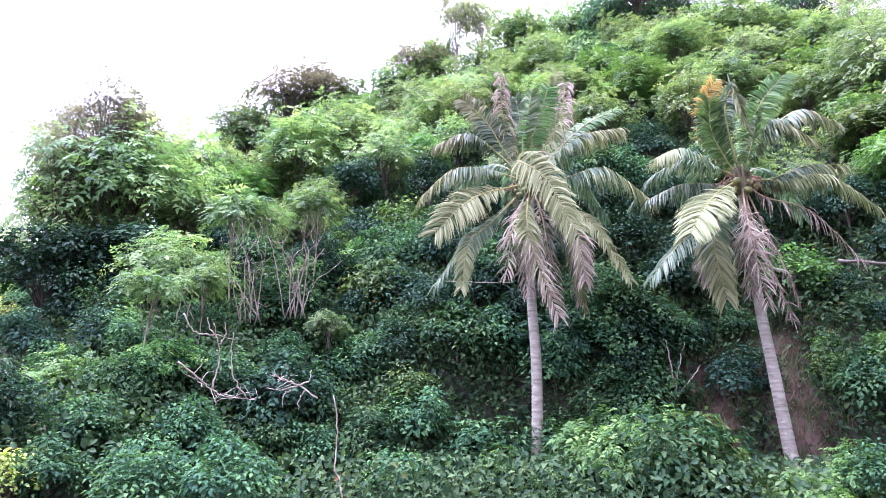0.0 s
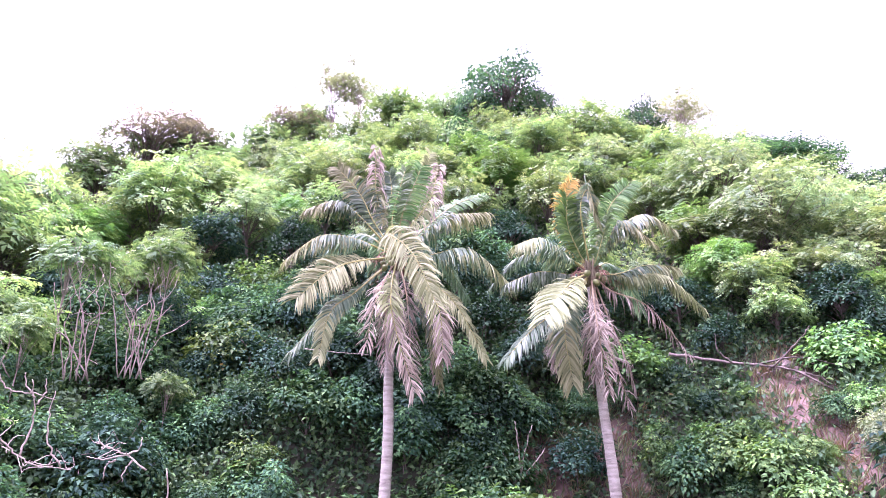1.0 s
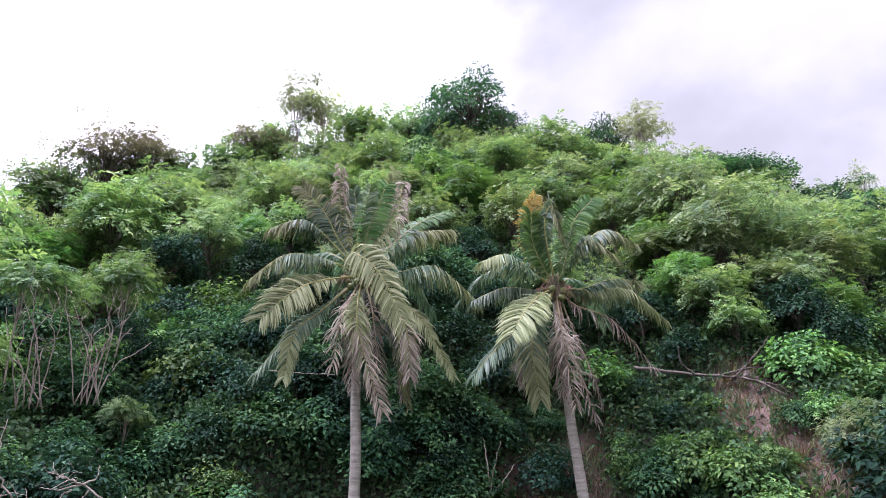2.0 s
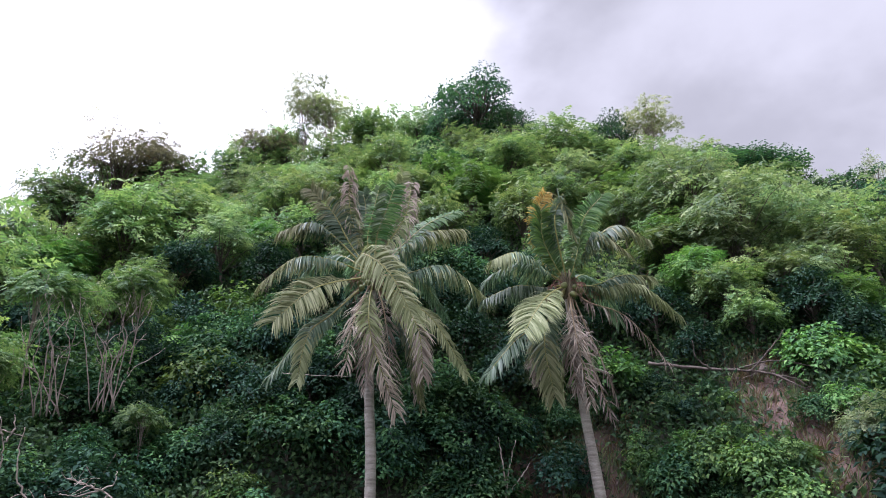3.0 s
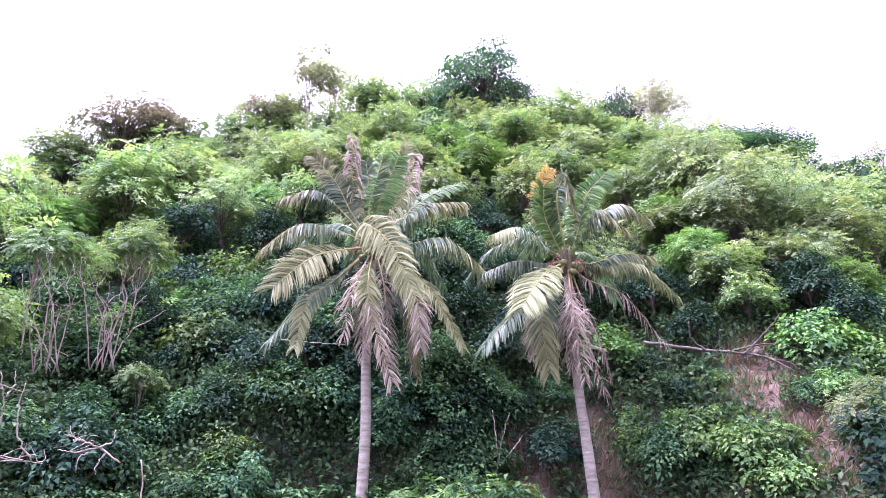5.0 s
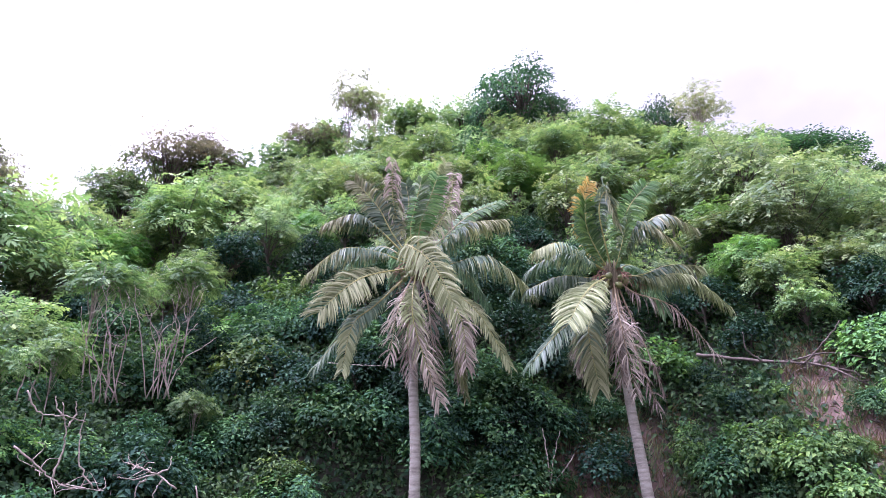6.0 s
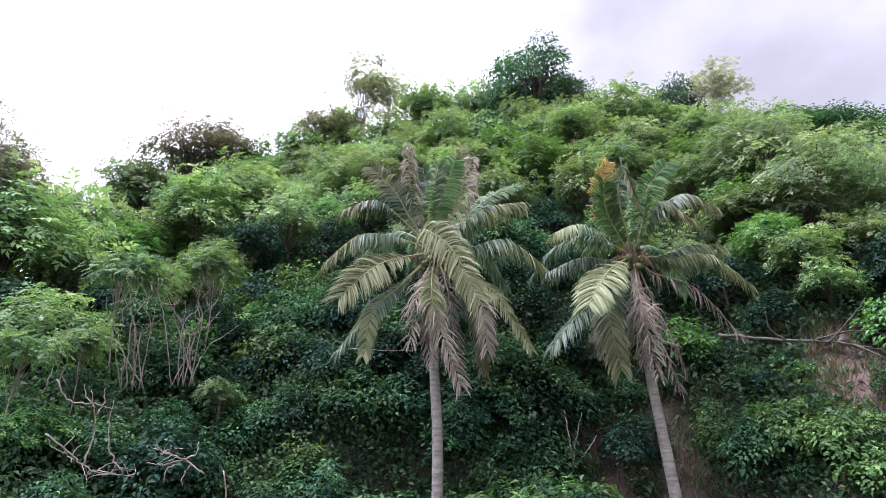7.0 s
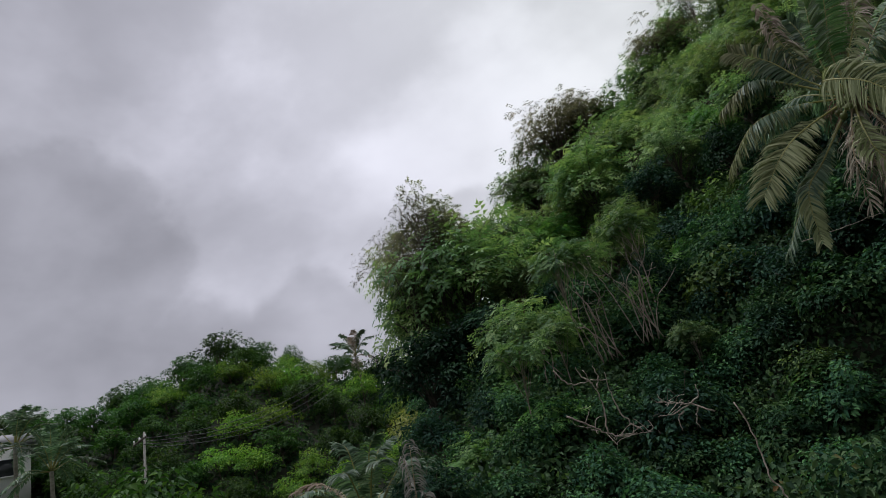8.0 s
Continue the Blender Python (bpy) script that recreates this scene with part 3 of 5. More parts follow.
kind_of_plant("fern", limbs=2, name="feathery_shrub", label="bright green shrub with feathery compound leaves", category="shrub", radii=(1.3, 1.3, 1.0), height=1.1, clusters=40, per=20, spread=0.45, leaf="pinnate", leaf_mat=BRIGHT_LEAF, leaf_size=0.42, stems=4, trunk_r=0.05, pairs=3)
kind_of_plant("sapling", limbs=2, name="sapling", label="slender young tree with light feathery foliage", category="tree", radii=(1.55, 1.55, 0.8), height=6.0, clusters=44, per=14, spread=0.5, flat=0.5, leaf="pinnate", leaf_mat=SAPLING_LEAF, leaf_size=0.42, stems=1, trunk_r=0.05, pairs=4, fork=5, bark=PALE_BARK, uneven=0.42, low=-0.5, droop=0.15)
kind_of_plant("cassava", limbs=2, name="cassava_shrub", label="green shrub with deeply lobed hand-shaped leaves", category="shrub", radii=(1.1, 1.1, 0.7), height=1.2, clusters=30, per=18, spread=0.42, leaf="palmate", leaf_mat=MOUND, leaf_size=0.26, stems=3, trunk_r=0.04, droop=0.5)
kind_of_plant("yellow", limbs=2, name="yellow_shrub", label="yellow-green leafy shrub near the ground", category="shrub", radii=(1.1, 1.1, 0.9), height=1.0, clusters=34, per=34, spread=0.42, leaf="broad", leaf_mat=YELLOW, leaf_size=0.16, stems=4, trunk_r=0.04)
kind_of_plant("farbush", limbs=6, name="far_tree", label="green broad-leaved tree on the far hill", category="tree", radii=(2.5, 2.5, 2.4), height=2.6, clusters=46, per=44, spread=0.66, flat=0.5, uneven=0.35, leaf="broad", leaf_mat=FARDARK, leaf_size=0.34, trunk_r=0.15, low=-0.2)
kind_of_plant("farlight", limbs=6, name="far_tree", label="light green bushy tree on the far hill", category="tree", radii=(2.5, 2.5, 2.0), height=2.3, clusters=46, per=44, spread=0.75, flat=0.5, uneven=0.35, leaf="broad", leaf_mat=FARLIGHT, leaf_size=0.27, trunk_r=0.15, low=-0.2)
VARIANTS = 3


def plant(key, x, y, s=1.0, spin=0.0, lift=0.0, tall=1.0):
    """A plant of that kind, its foot on the ground at x, y, s times its usual size."""
    n = USED.get(key, 0)
    v = n % VARIANTS
    USED[key] = n + 1
    PLACED.append((x, y))
    m = Matrix.LocRotScale((x, y, float(terrain(x, y)) + lift), Euler((0, 0, radians(spin))), (s, s, s * tall))
    if n < VARIANTS:
        ob = make_plant(seed=11 + 7 * v + 3 * len(USED), **KINDS[key])
        ob.matrix_basis = m
        USED.setdefault(("made", key), []).append(ob)
        return ob
    src = USED[("made", key)][v]
    ob = copy_thing(src, Matrix())
    ob.matrix_basis = m
    return ob


# ---- the plants that stand out, each at its place ----
plant("bright", 8.99, 28.62, 1.02, 20, tall=0.42)
plant("feather", 14.73, 20.20, 0.77, 100, tall=0.74)
plant("bright", 14.96, 18.12, 0.63, 200, tall=0.35)
plant("feather", 14.98, 30.52, 1.08, 60, tall=0.64)
plant("feather", 11.95, 29.68, 0.84, 260, tall=0.34)
plant("bright", 17.08, 25.87, 0.93, 140, tall=0.79)
plant("feather", -11.78, 24.85, 1.41, 20, tall=1.02)
plant("feather", -13.62, 23.31, 1.04, 100, tall=1.47)
# darker leaf colour here stands for the shaded underside of the crowns above
plant("dark", -10.48, 22.14, 0.98, 60, tall=0.78)
plant("dark", -12.38, 21.14, 0.97, 160, tall=0.99)
plant("airy", -12.87, 24.64, 0.94, 40, tall=1.28)
plant("airy", -14.38, 23.44, 0.68, 140, tall=1.65)
plant("dense", 24.63, 26.67, 1.21, 33, tall=0.53)
plant("sapling", -6.94, 16.03, 0.46, 200)
plant("shrub", -7.25, 15.75, 0.60, 60)
plant("fern", -6.60, 16.30, 0.55, 130)
plant("farbush", -31.20, 21.60, 1.25, 40, tall=1.20)
plant("russet", -9.85, 39.28, 1.47, 20, tall=0.77)
plant("russet", -7.74, 40.26, 1.08, 80, tall=0.81)
plant("russet", -1.55, 41.47, 1.12, 150, tall=0.80)
plant("airy", 1.36, 41.48, 0.94, 30, tall=1.44)
plant("airy", 3.38, 41.86, 1.25, 200, tall=0.84)
plant("airy", 23.50, 32.37, 1.02, 70, tall=0.77)
plant("dense", 21.41, 33.79, 0.93, 20, tall=1.37)
plant("dense", 25.72, 29.31, 1.04, 120, tall=0.46)
plant("dense", 26.86, 27.58, 1.02, 210, tall=0.52)
plant("dense", 13.41, 38.22, 1.47, 52, tall=1.17)
plant("dense", 11.44, 38.33, 0.86, 160, tall=1.47)
plant("dense", 15.26, 36.54, 0.85, 245, tall=1.29)
plant("dense", 28.13, 24.03, 0.95, 70, tall=0.93)
plant("dense", 28.68, 22.58, 0.78, 170, tall=1.22)
plant("airy", 31.62, 24.49, 0.36, 90, tall=2.41)
plant("spindly", -12.58, 23.32, 0.61, 106, tall=1.40)
plant("spindly", -13.31, 22.33, 0.43, 30, tall=1.79)
plant("feather", 12.01, 36.43, 0.87, 79)
plant("feather", 13.90, 34.12, 0.75, 46)
plant("feather", 11.06, 41.68, 0.89, 34)
plant("pale", 25.45, 22.20, 0.73, 30)
plant("dense", -8.39, 41.84, 0.78, 274, tall=1.30)
plant("feather", -6.13, 41.51, 0.83, 184, tall=1.30)
plant("pale", -12.24, 40.15, 1.35, 141, tall=1.08)
plant("feather", -13.21, 35.23, 1.09, 54)
plant("feather", -6.46, 29.72, 1.09, 134)
plant("feather", -4.60, 32.18, 1.11, 109)
plant("pale", -2.19, 28.98, 0.81, 13)
plant("feather", -2.33, 41.53, 1.20, 328)
plant("feather", 0.21, 42.56, 1.06, 139, tall=1.18)
plant("feather", 0.05, 34.72, 0.91, 99)
plant("feather", 3.23, 39.17, 1.05, 84)
plant("feather", 5.99, 39.85, 1.29, 158)
plant("pale", 9.60, 41.13, 1.15, 148)
plant("feather", 6.26, 34.51, 0.94, 321)
plant("feather", 1.76, 30.36, 0.72, 190)
plant("bright", 8.65, 30.49, 0.81, 44)
plant("bright", 9.32, 27.79, 0.87, 310)
plant("feather", 12.57, 30.18, 0.80, 172)
plant("feather", 16.61, 33.16, 1.17, 343)
plant("feather", 18.70, 32.03, 0.99, 198)
plant("pale", 15.36, 29.05, 0.82, 259)
plant("feather", 18.85, 27.75, 0.88, 127)
plant("pale", 16.68, 21.54, 0.94, 91)
plant("pale", 16.76, 19.01, 0.96, 126)
plant("pale", 16.15, 18.91, 0.58, 242)
plant("pale", 19.20, 19.08, 0.80, 143)
plant("feather", 19.61, 17.49, 0.75, 45)
plant("feather", 23.54, 19.10, 0.87, 280)
plant("bright", 14.83, 20.43, 0.66, 153)
plant("bright", 14.05, 18.13, 0.59, 3)
plant("feather", 14.10, 16.93, 0.53, 149)
plant("feather", 15.04, 23.61, 0.65, 293)
plant("feather", 16.44, 17.09, 0.53, 159)
plant("dark", 16.10, 15.69, 0.57, 260)
plant("feather", 18.85, 18.29, 0.54, 99)
plant("bright", 17.73, 15.93, 0.50, 211)
plant("dark", 16.27, 14.73, 0.55, 216)
plant("bright", -9.29, 29.34, 0.87, 306)
plant("feather", -4.77, 26.87, 0.56, 147)
plant("feather", -7.67, 30.24, 0.71, 220)
plant("mound", -1.12, 25.46, 0.87, 231)
plant("shrub", -1.84, 24.06, 0.88, 82)
plant("dark", -3.63, 27.41, 0.72, 119)
plant("dark", -0.18, 26.03, 0.62, 156)
plant("bright", -0.57, 30.11, 0.60, 132)
plant("dark", 2.66, 27.16, 0.72, 22)
plant("dark", 1.75, 23.27, 0.50, 41)
plant("shade", 0.60, 22.21, 0.78, 23)
plant("shade", 1.46, 20.28, 0.82, 236)
plant("shade", 2.63, 21.65, 0.76, 320)
plant("shade", 0.14, 19.87, 0.69, 143)
plant("shade", -0.89, 20.94, 0.73, 265)
plant("shrub", 2.04, 18.94, 0.76, 273)
plant("shade", 4.34, 20.68, 0.74, 331)
plant("shade", 6.41, 20.47, 0.81, 241)
plant("shade", 7.38, 19.45, 0.78, 358)
plant("shrub", 4.88, 19.17, 0.74, 175)
plant("shade", 5.97, 18.22, 0.71, 74)
plant("shade", 3.54, 18.40, 0.70, 344)
plant("shrub", 4.87, 17.44, 0.72, 100)
plant("shade", 7.24, 18.43, 0.51, 34)
plant("shade", 5.78, 21.62, 0.79, 211)
plant("shade", 7.63, 21.47, 0.81, 103)
plant("dark", 8.29, 23.67, 0.60, 325)
plant("shade", -3.08, 22.33, 0.78, 323)
plant("shade", -2.91, 25.26, 0.90, 225)
plant("shade", -4.39, 23.44, 0.70, 141)
plant("shade", -8.16, 25.25, 0.93, 94)
plant("shade", -11.67, 31.71, 1.20, 182)
plant("shade", 11.39, 17.53, 0.40, 223)
plant("shade", 11.77, 16.56, 0.34, 301)
plant("mound", 12.50, 16.03, 0.30, 164)
plant("mound", 11.37, 15.32, 0.71, 324)
plant("mound", 11.55, 13.98, 0.62, 285)
plant("shrub", 10.46, 15.71, 0.64, 101)
plant("mound", 11.49, 13.05, 0.55, 165)
plant("mound", 10.19, 14.68, 0.66, 51)
plant("shrub", 10.72, 13.44, 0.58, 31)
plant("fern", 9.31, 15.03, 0.60, 117)
plant("fern", 16.24, 15.03, 0.58, 142)
plant("mound", 16.39, 14.60, 0.64, 298)
plant("mound", 18.66, 15.78, 0.79, 315)
plant("shrub", 13.08, 13.56, 0.38, 121)
plant("shade", 12.93, 17.27, 0.56, 62)
plant("dark", 12.40, 18.59, 0.52, 169)
plant("shade", 11.41, 19.51, 0.66, 90)
plant("shade", 9.30, 18.92, 0.61, 148)
plant("shrub", 8.53, 18.04, 0.40, 235)
plant("cassava", 1.73, 16.56, 0.61, 13)
plant("cassava", 3.13, 16.05, 0.55, 21)
plant("fern", 4.10, 16.58, 0.90, 182)
plant("fern", 5.25, 16.27, 0.95, 357)
plant("fern", 4.27, 15.38, 0.85, 42)
plant("cassava", 5.84, 15.51, 1.05, 146)
plant("mound", 6.15, 15.38, 0.52, 345)
plant("fern", 6.73, 14.71, 0.46, 167)
plant("shrub", -0.35, 17.54, 0.65, 9)
plant("mound", -0.69, 18.20, 0.48, 165)
plant("shrub", -1.61, 17.06, 0.63, 147)
plant("shrub", -3.09, 17.94, 0.62, 164)
plant("shrub", -2.36, 19.12, 0.60, 78)
plant("shrub", -2.76, 16.49, 0.62, 333)
plant("shrub", -3.82, 16.28, 0.57, 210)
plant("shrub", -0.78, 15.39, 0.53, 317)
plant("shrub", 0.37, 16.94, 0.48, 348)
plant("shrub", -4.25, 18.75, 0.55, 39)
plant("shrub", -5.24, 16.97, 0.61, 150)
plant("shrub", -4.23, 15.11, 0.54, 316)
plant("shrub", -5.34, 14.88, 0.58, 98)
plant("shrub", -5.67, 13.54, 0.50, 227)
plant("shrub", -6.48, 16.40, 0.55, 149)
plant("shrub", -7.15, 15.61, 0.59, 69)
plant("shrub", -8.04, 17.83, 0.56, 128)
plant("fern", -9.22, 16.66, 0.60, 195)
plant("fern", -9.54, 16.17, 0.53, 306)
plant("shrub", -7.11, 13.99, 0.54, 81)
plant("yellow", -7.45, 12.28, 0.58, 169)
plant("shrub", -6.94, 12.69, 0.50, 293)
plant("fern", -11.13, 23.99, 0.77, 4)
plant("bright", -9.69, 22.28, 0.56, 186)
plant("shade", -13.33, 24.61, 0.97, 232)
plant("shade", -9.28, 18.43, 0.59, 86)
plant("yellow", -17.85, 27.25, 0.99, 186)
plant("bright", -9.48, 22.78, 0.50, 148)
plant("feather", -15.48, 34.83, 1.03, 292, tall=1.30)
plant("feather", -16.78, 32.07, 0.88, 49, tall=1.30)
plant("feather", -17.74, 30.42, 0.71, 224, tall=1.30)
plant("spindly", -35.72, 58.55, 1.03, 106)
plant("dark", -37.49, 56.61, 1.19, 58)
plant("dark", -16.59, 28.57, 0.69, 30)
plant("shade", -17.47, 34.80, 1.37, 31, tall=1.12)
plant("shade", -13.62, 24.33, 0.96, 28)
plant("shrub", -9.63, 19.62, 0.63, 304)
plant("shrub", -9.38, 16.95, 0.55, 346)
plant("feather", -12.55, 39.86, 1.07, 76, tall=1.30)
plant("feather", -9.97, 41.62, 1.10, 310)
plant("farbush", -52.46, 47.05, 0.87, 279)
plant("farbush", -48.87, 47.67, 0.78, 251)
plant("farbush", -50.62, 42.55, 0.67, 298)
plant("farbush", -54.71, 41.85, 0.70, 127)
plant("farbush", -56.82, 40.23, 0.56, 164)
plant("farbush", -57.82, 36.53, 0.62, 18)
plant("farbush", -52.17, 34.58, 0.62, 62)
plant("farlight", -43.67, 47.96, 0.79, 270)
plant("farlight", -44.19, 52.05, 0.65, 149)
plant("farlight", -38.86, 51.96, 0.70, 209)
plant("farbush", -38.51, 46.86, 0.68, 333)
plant("farlight", -41.04, 41.65, 0.70, 102)
plant("farlight", -41.97, 38.67, 0.69, 244)
plant("farbush", -38.19, 39.50, 0.61, 103)
plant("farlight", -38.66, 36.80, 0.64, 123)
plant("farbush", -46.15, 37.70, 0.60, 224)
plant("farlight", -40.87, 35.59, 0.65, 210)
plant("farbush", -35.48, 43.07, 0.62, 251)
plant("farlight", -35.10, 38.82, 0.62, 18)
plant("farbush", -34.68, 46.95, 0.65, 112)
plant("farlight", -31.77, 43.70, 0.57, 215)
plant("farbush", -44.70, 33.60, 0.62, 227)
plant("farbush", -48.55, 34.57, 0.52, 127)
plant("farbush", -42.29, 34.07, 0.54, 331)
plant("farlight", -35.02, 36.62, 0.60, 219)
plant("farbush", -36.66, 33.48, 0.55, 110)
plant("farlight", -31.64, 38.82, 0.59, 255)
plant("farbush", -36.09, 53.39, 0.64, 96)
plant("farbush", -55.10, 32.04, 0.64, 16)
plant("farbush", -54.22, 28.86, 0.61, 18)
plant("farbush", -49.84, 29.73, 0.58, 130)
plant("farbush", -46.63, 31.12, 0.55, 129)
plant("shrub", 9.34, 14.25, 0.58, 269)
plant("mound", 9.78, 14.89, 0.47, 118)
plant("fern", 7.19, 13.14, 0.38, 213)
plant("feather", 21.09, 25.15, 0.71, 133)
plant("feather", 22.53, 23.39, 0.62, 72)
plant("pale", 22.85, 22.15, 0.57, 166)
plant("feather", 21.59, 28.43, 0.70, 26)
plant("dense", 24.50, 29.02, 0.50, 161)
plant("shrub", -3.25, 20.07, 0.64, 289)
plant("shrub", -1.92, 19.20, 0.60, 59)
plant("shade", -0.95, 19.14, 0.60, 291)
plant("shrub", -0.74, 19.77, 0.57, 206)
plant("shade", -2.29, 20.94, 0.61, 334)
plant("shade", -3.60, 20.72, 0.54, 334)
plant("spindly", -36.07, 58.50, 1.66, 253)
plant("feather", 14.06, 16.11, 0.38, 198)
plant("feather", 5.73, 29.92, 0.66, 47)
plant("feather", 15.97, 22.05, 0.63, 220)
plant("feather", 14.89, 26.73, 0.65, 107)
plant("pale", 17.71, 16.90, 0.47, 293)
plant("fern", -10.09, 31.26, 0.82, 84)
plant("fern", -3.43, 24.94, 0.53, 172)
plant("fern", -8.87, 23.87, 0.53, 151)
plant("fern", -6.04, 23.51, 0.39, 336)
plant("shrub", -1.36, 23.71, 0.69, 241)
plant("fern", -6.05, 29.14, 0.62, 328)
plant("fern", 13.63, 13.12, 0.38, 161)
plant("fern", 12.17, 13.45, 0.36, 215)
plant("mound", 16.00, 15.24, 0.47, 270)
plant("fern", 13.59, 12.00, 0.46, 110)
plant("bright", -8.73, 29.22, 0.77, 335)
plant("feather", -5.35, 29.65, 0.56, 351)
plant("feather", -11.91, 30.26, 0.66, 137)
plant("feather", -6.72, 27.72, 0.46, 173)
plant("sapling", -6.14, 20.10, 0.66, 254)
plant("sapling", -3.05, 18.95, 0.34, 260)
plant("sapling", -6.45, 18.00, 0.40, 310)
plant("sapling", -4.13, 21.43, 0.60, 38)
plant("fern", -8.88, 19.33, 0.51, 143)
plant("fern", -2.76, 24.26, 0.57, 321)
plant("feather", -17.30, 29.22, 0.86, 342, tall=1.60)
plant("feather", -16.14, 33.64, 0.93, 97, tall=1.60)
plant("feather", -17.21, 31.50, 0.74, 22, tall=1.60)
plant("feather", -15.08, 36.76, 0.84, 202, tall=1.60)


# ---- plants that fill the slope between ----
def fill_slope():
    rng = np.random.default_rng(21)
    spots = list(PLACED)

    def deg_of(x, y):
        return math.degrees(math.atan2(x, y))

    for r in list(np.arange(13.4, 22, 1.6)) + list(np.arange(22.5, 46, 1.9)):
        step = math.degrees((1.8 if r < 22 else 2.1) / r)
        for az in np.arange(-31, 58, step):
            a, q = radians(az + rng.uniform(-0.4, 0.4) * step), r + rng.uniform(-0.7, 0.7)
            x, y = math.sin(a) * q, math.cos(a) * q
            z = float(terrain(x, y))
            if (z < 0.4 and (q > 16.5 or deg_of(x, y) > 30)) or float(bare(x, y)) > 0.15 or any((x - u) ** 2 + (y - v) ** 2 < (1.5 if q < 22 else 2.6) for u, v in spots):
                continue
            if max(float(bare(x + dx, y + dy)) for dx, dy in ((1, -1), (-1, -1), (0.5, -1.6))) > 0.2:
                continue
            spots.append((x, y))
            deg = math.degrees(a)
            if q < 15 and deg > -12:
                continue
            if q < 15:
                plant("shrub", x, y, rng.uniform(0.5, 0.65), rng.uniform(0, 360))
            # hollow on the left flank: its shade is put in by darker leaf colour
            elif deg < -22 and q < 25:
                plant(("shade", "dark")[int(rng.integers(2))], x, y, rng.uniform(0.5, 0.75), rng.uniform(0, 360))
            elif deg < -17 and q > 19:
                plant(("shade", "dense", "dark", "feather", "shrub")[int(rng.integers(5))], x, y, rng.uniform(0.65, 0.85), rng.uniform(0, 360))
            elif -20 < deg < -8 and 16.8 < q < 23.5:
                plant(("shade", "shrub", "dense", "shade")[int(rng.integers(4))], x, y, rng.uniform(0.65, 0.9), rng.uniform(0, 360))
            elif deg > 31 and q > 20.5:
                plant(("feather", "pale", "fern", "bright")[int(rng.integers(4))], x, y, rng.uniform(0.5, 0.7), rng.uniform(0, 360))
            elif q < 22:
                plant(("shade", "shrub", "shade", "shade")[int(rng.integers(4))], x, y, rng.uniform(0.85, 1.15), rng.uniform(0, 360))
            elif rng.random() < 0.22:
                plant(("shrub", "shade")[int(rng.integers(2))], x, y, rng.uniform(1.1, 1.5), rng.uniform(0, 360))
            else:
                plant(("feather", "pale", "feather", "feather", "bright")[int(rng.integers(5))], x, y, rng.uniform(0.55, 0.8), rng.uniform(0, 360))
    # leafy shrubs close together between the two palms
    for r in np.arange(16.9, 19.4, 0.8):
        for az in np.arange(11.5, 21.5, 2.6):
            deg, q = az + rng.uniform(-1.1, 1.1), r + rng.uniform(-0.3, 0.3)
            x, y = math.sin(radians(deg)) * q, math.cos(radians(deg)) * q
            if float(bare(x, y)) < 0.12:
                spots.append((x, y))
                plant(("shrub", "shade", "shrub")[int(rng.integers(3))], x, y, rng.uniform(0.6, 0.8), rng.uniform(0, 360))
    # the thicket at the foot of the slope: shrubs that stand leaf to leaf, lower where they border the bare soil
    for r in np.arange(15.4, 25.5, 1.05):
        step = math.degrees(1.15 / r)
        for az in np.arange(-27, 50, step):
            deg, q = az + rng.uniform(-0.45, 0.45) * step, r + rng.uniform(-0.5, 0.5)
            a = radians(deg)
            x, y = math.sin(a) * q, math.cos(a) * q
            if float(bare(x, y)) > 0.12 or any((x - u) ** 2 + (y - v) ** 2 < 0.8 for u, v in spots):
                continue
            if (q < 17.7 and abs(deg - 8.9) < 3.4) or (q < 18.6 and abs(deg - 27.8) < 3.0) or (q < 16.6 and deg > 0):
                continue
            ahead = max(float(bare(math.sin(a) * (q + d), math.cos(a) * (q + d))) for d in ((0.4, 0.8) if deg > 31 else (0.5, 1.0, 1.6, 2.2)))
            spots.append((x, y))
            s = rng.uniform(0.55, 0.95) * (0.45 if ahead > 0.2 or (31 < deg < 43 and q > 18.6) else 1.0)
            if deg > 31 and q < 22:
                kinds = ("mound", "mound", "shrub", "mound")
            elif deg > 31:
                kinds = ("fern", "pale", "shrub", "mound")
            elif deg > 18:
                kinds = ("shrub", "shade", "mound", "shade")
            elif deg > -4:
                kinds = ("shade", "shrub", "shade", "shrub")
            # leaf colour again darkened for the shaded hollow on the left
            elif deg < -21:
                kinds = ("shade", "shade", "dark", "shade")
            else:
                kinds = ("shrub", "shrub", "shade", "mound")
            plant(kinds[int(rng.integers(4))], x, y, s, rng.uniform(0, 360))
    # small plants that have taken hold along the landslips
    for k in range(170):
        deg, q = rng.uniform(19, 50), rng.uniform(17.3, 21.5)
        x, y = math.sin(radians(deg)) * q, math.cos(radians(deg)) * q
        if float(bare(x, y)) < (0.75 if k % 6 == 0 else 0.2) and float(terrain(x, y)) > 0.05 and all((x - u) ** 2 + (y - v) ** 2 > 0.3 for u, v in spots):
            spots.append((x, y))
            plant(("fern", "mound", "shrub", "pale")[k % 4], x, y, rng.uniform(0.2, 0.36), rng.uniform(0, 360))
    for k in range(150):
        az, q = radians(rng.uniform(-72, -33)), rng.uniform(46, 80)
        x, y = math.sin(az) * q, math.cos(az) * q
        if any((x - u) ** 2 + (y - v) ** 2 < 5 for u, v in spots):
            continue
        spots.append((x, y))
        plant("farlight" if math.degrees(az) > -55 and q < 68 and k % 4 else "farbush", x, y, rng.uniform(0.5, 0.75), rng.uniform(0, 360))


fill_slope()


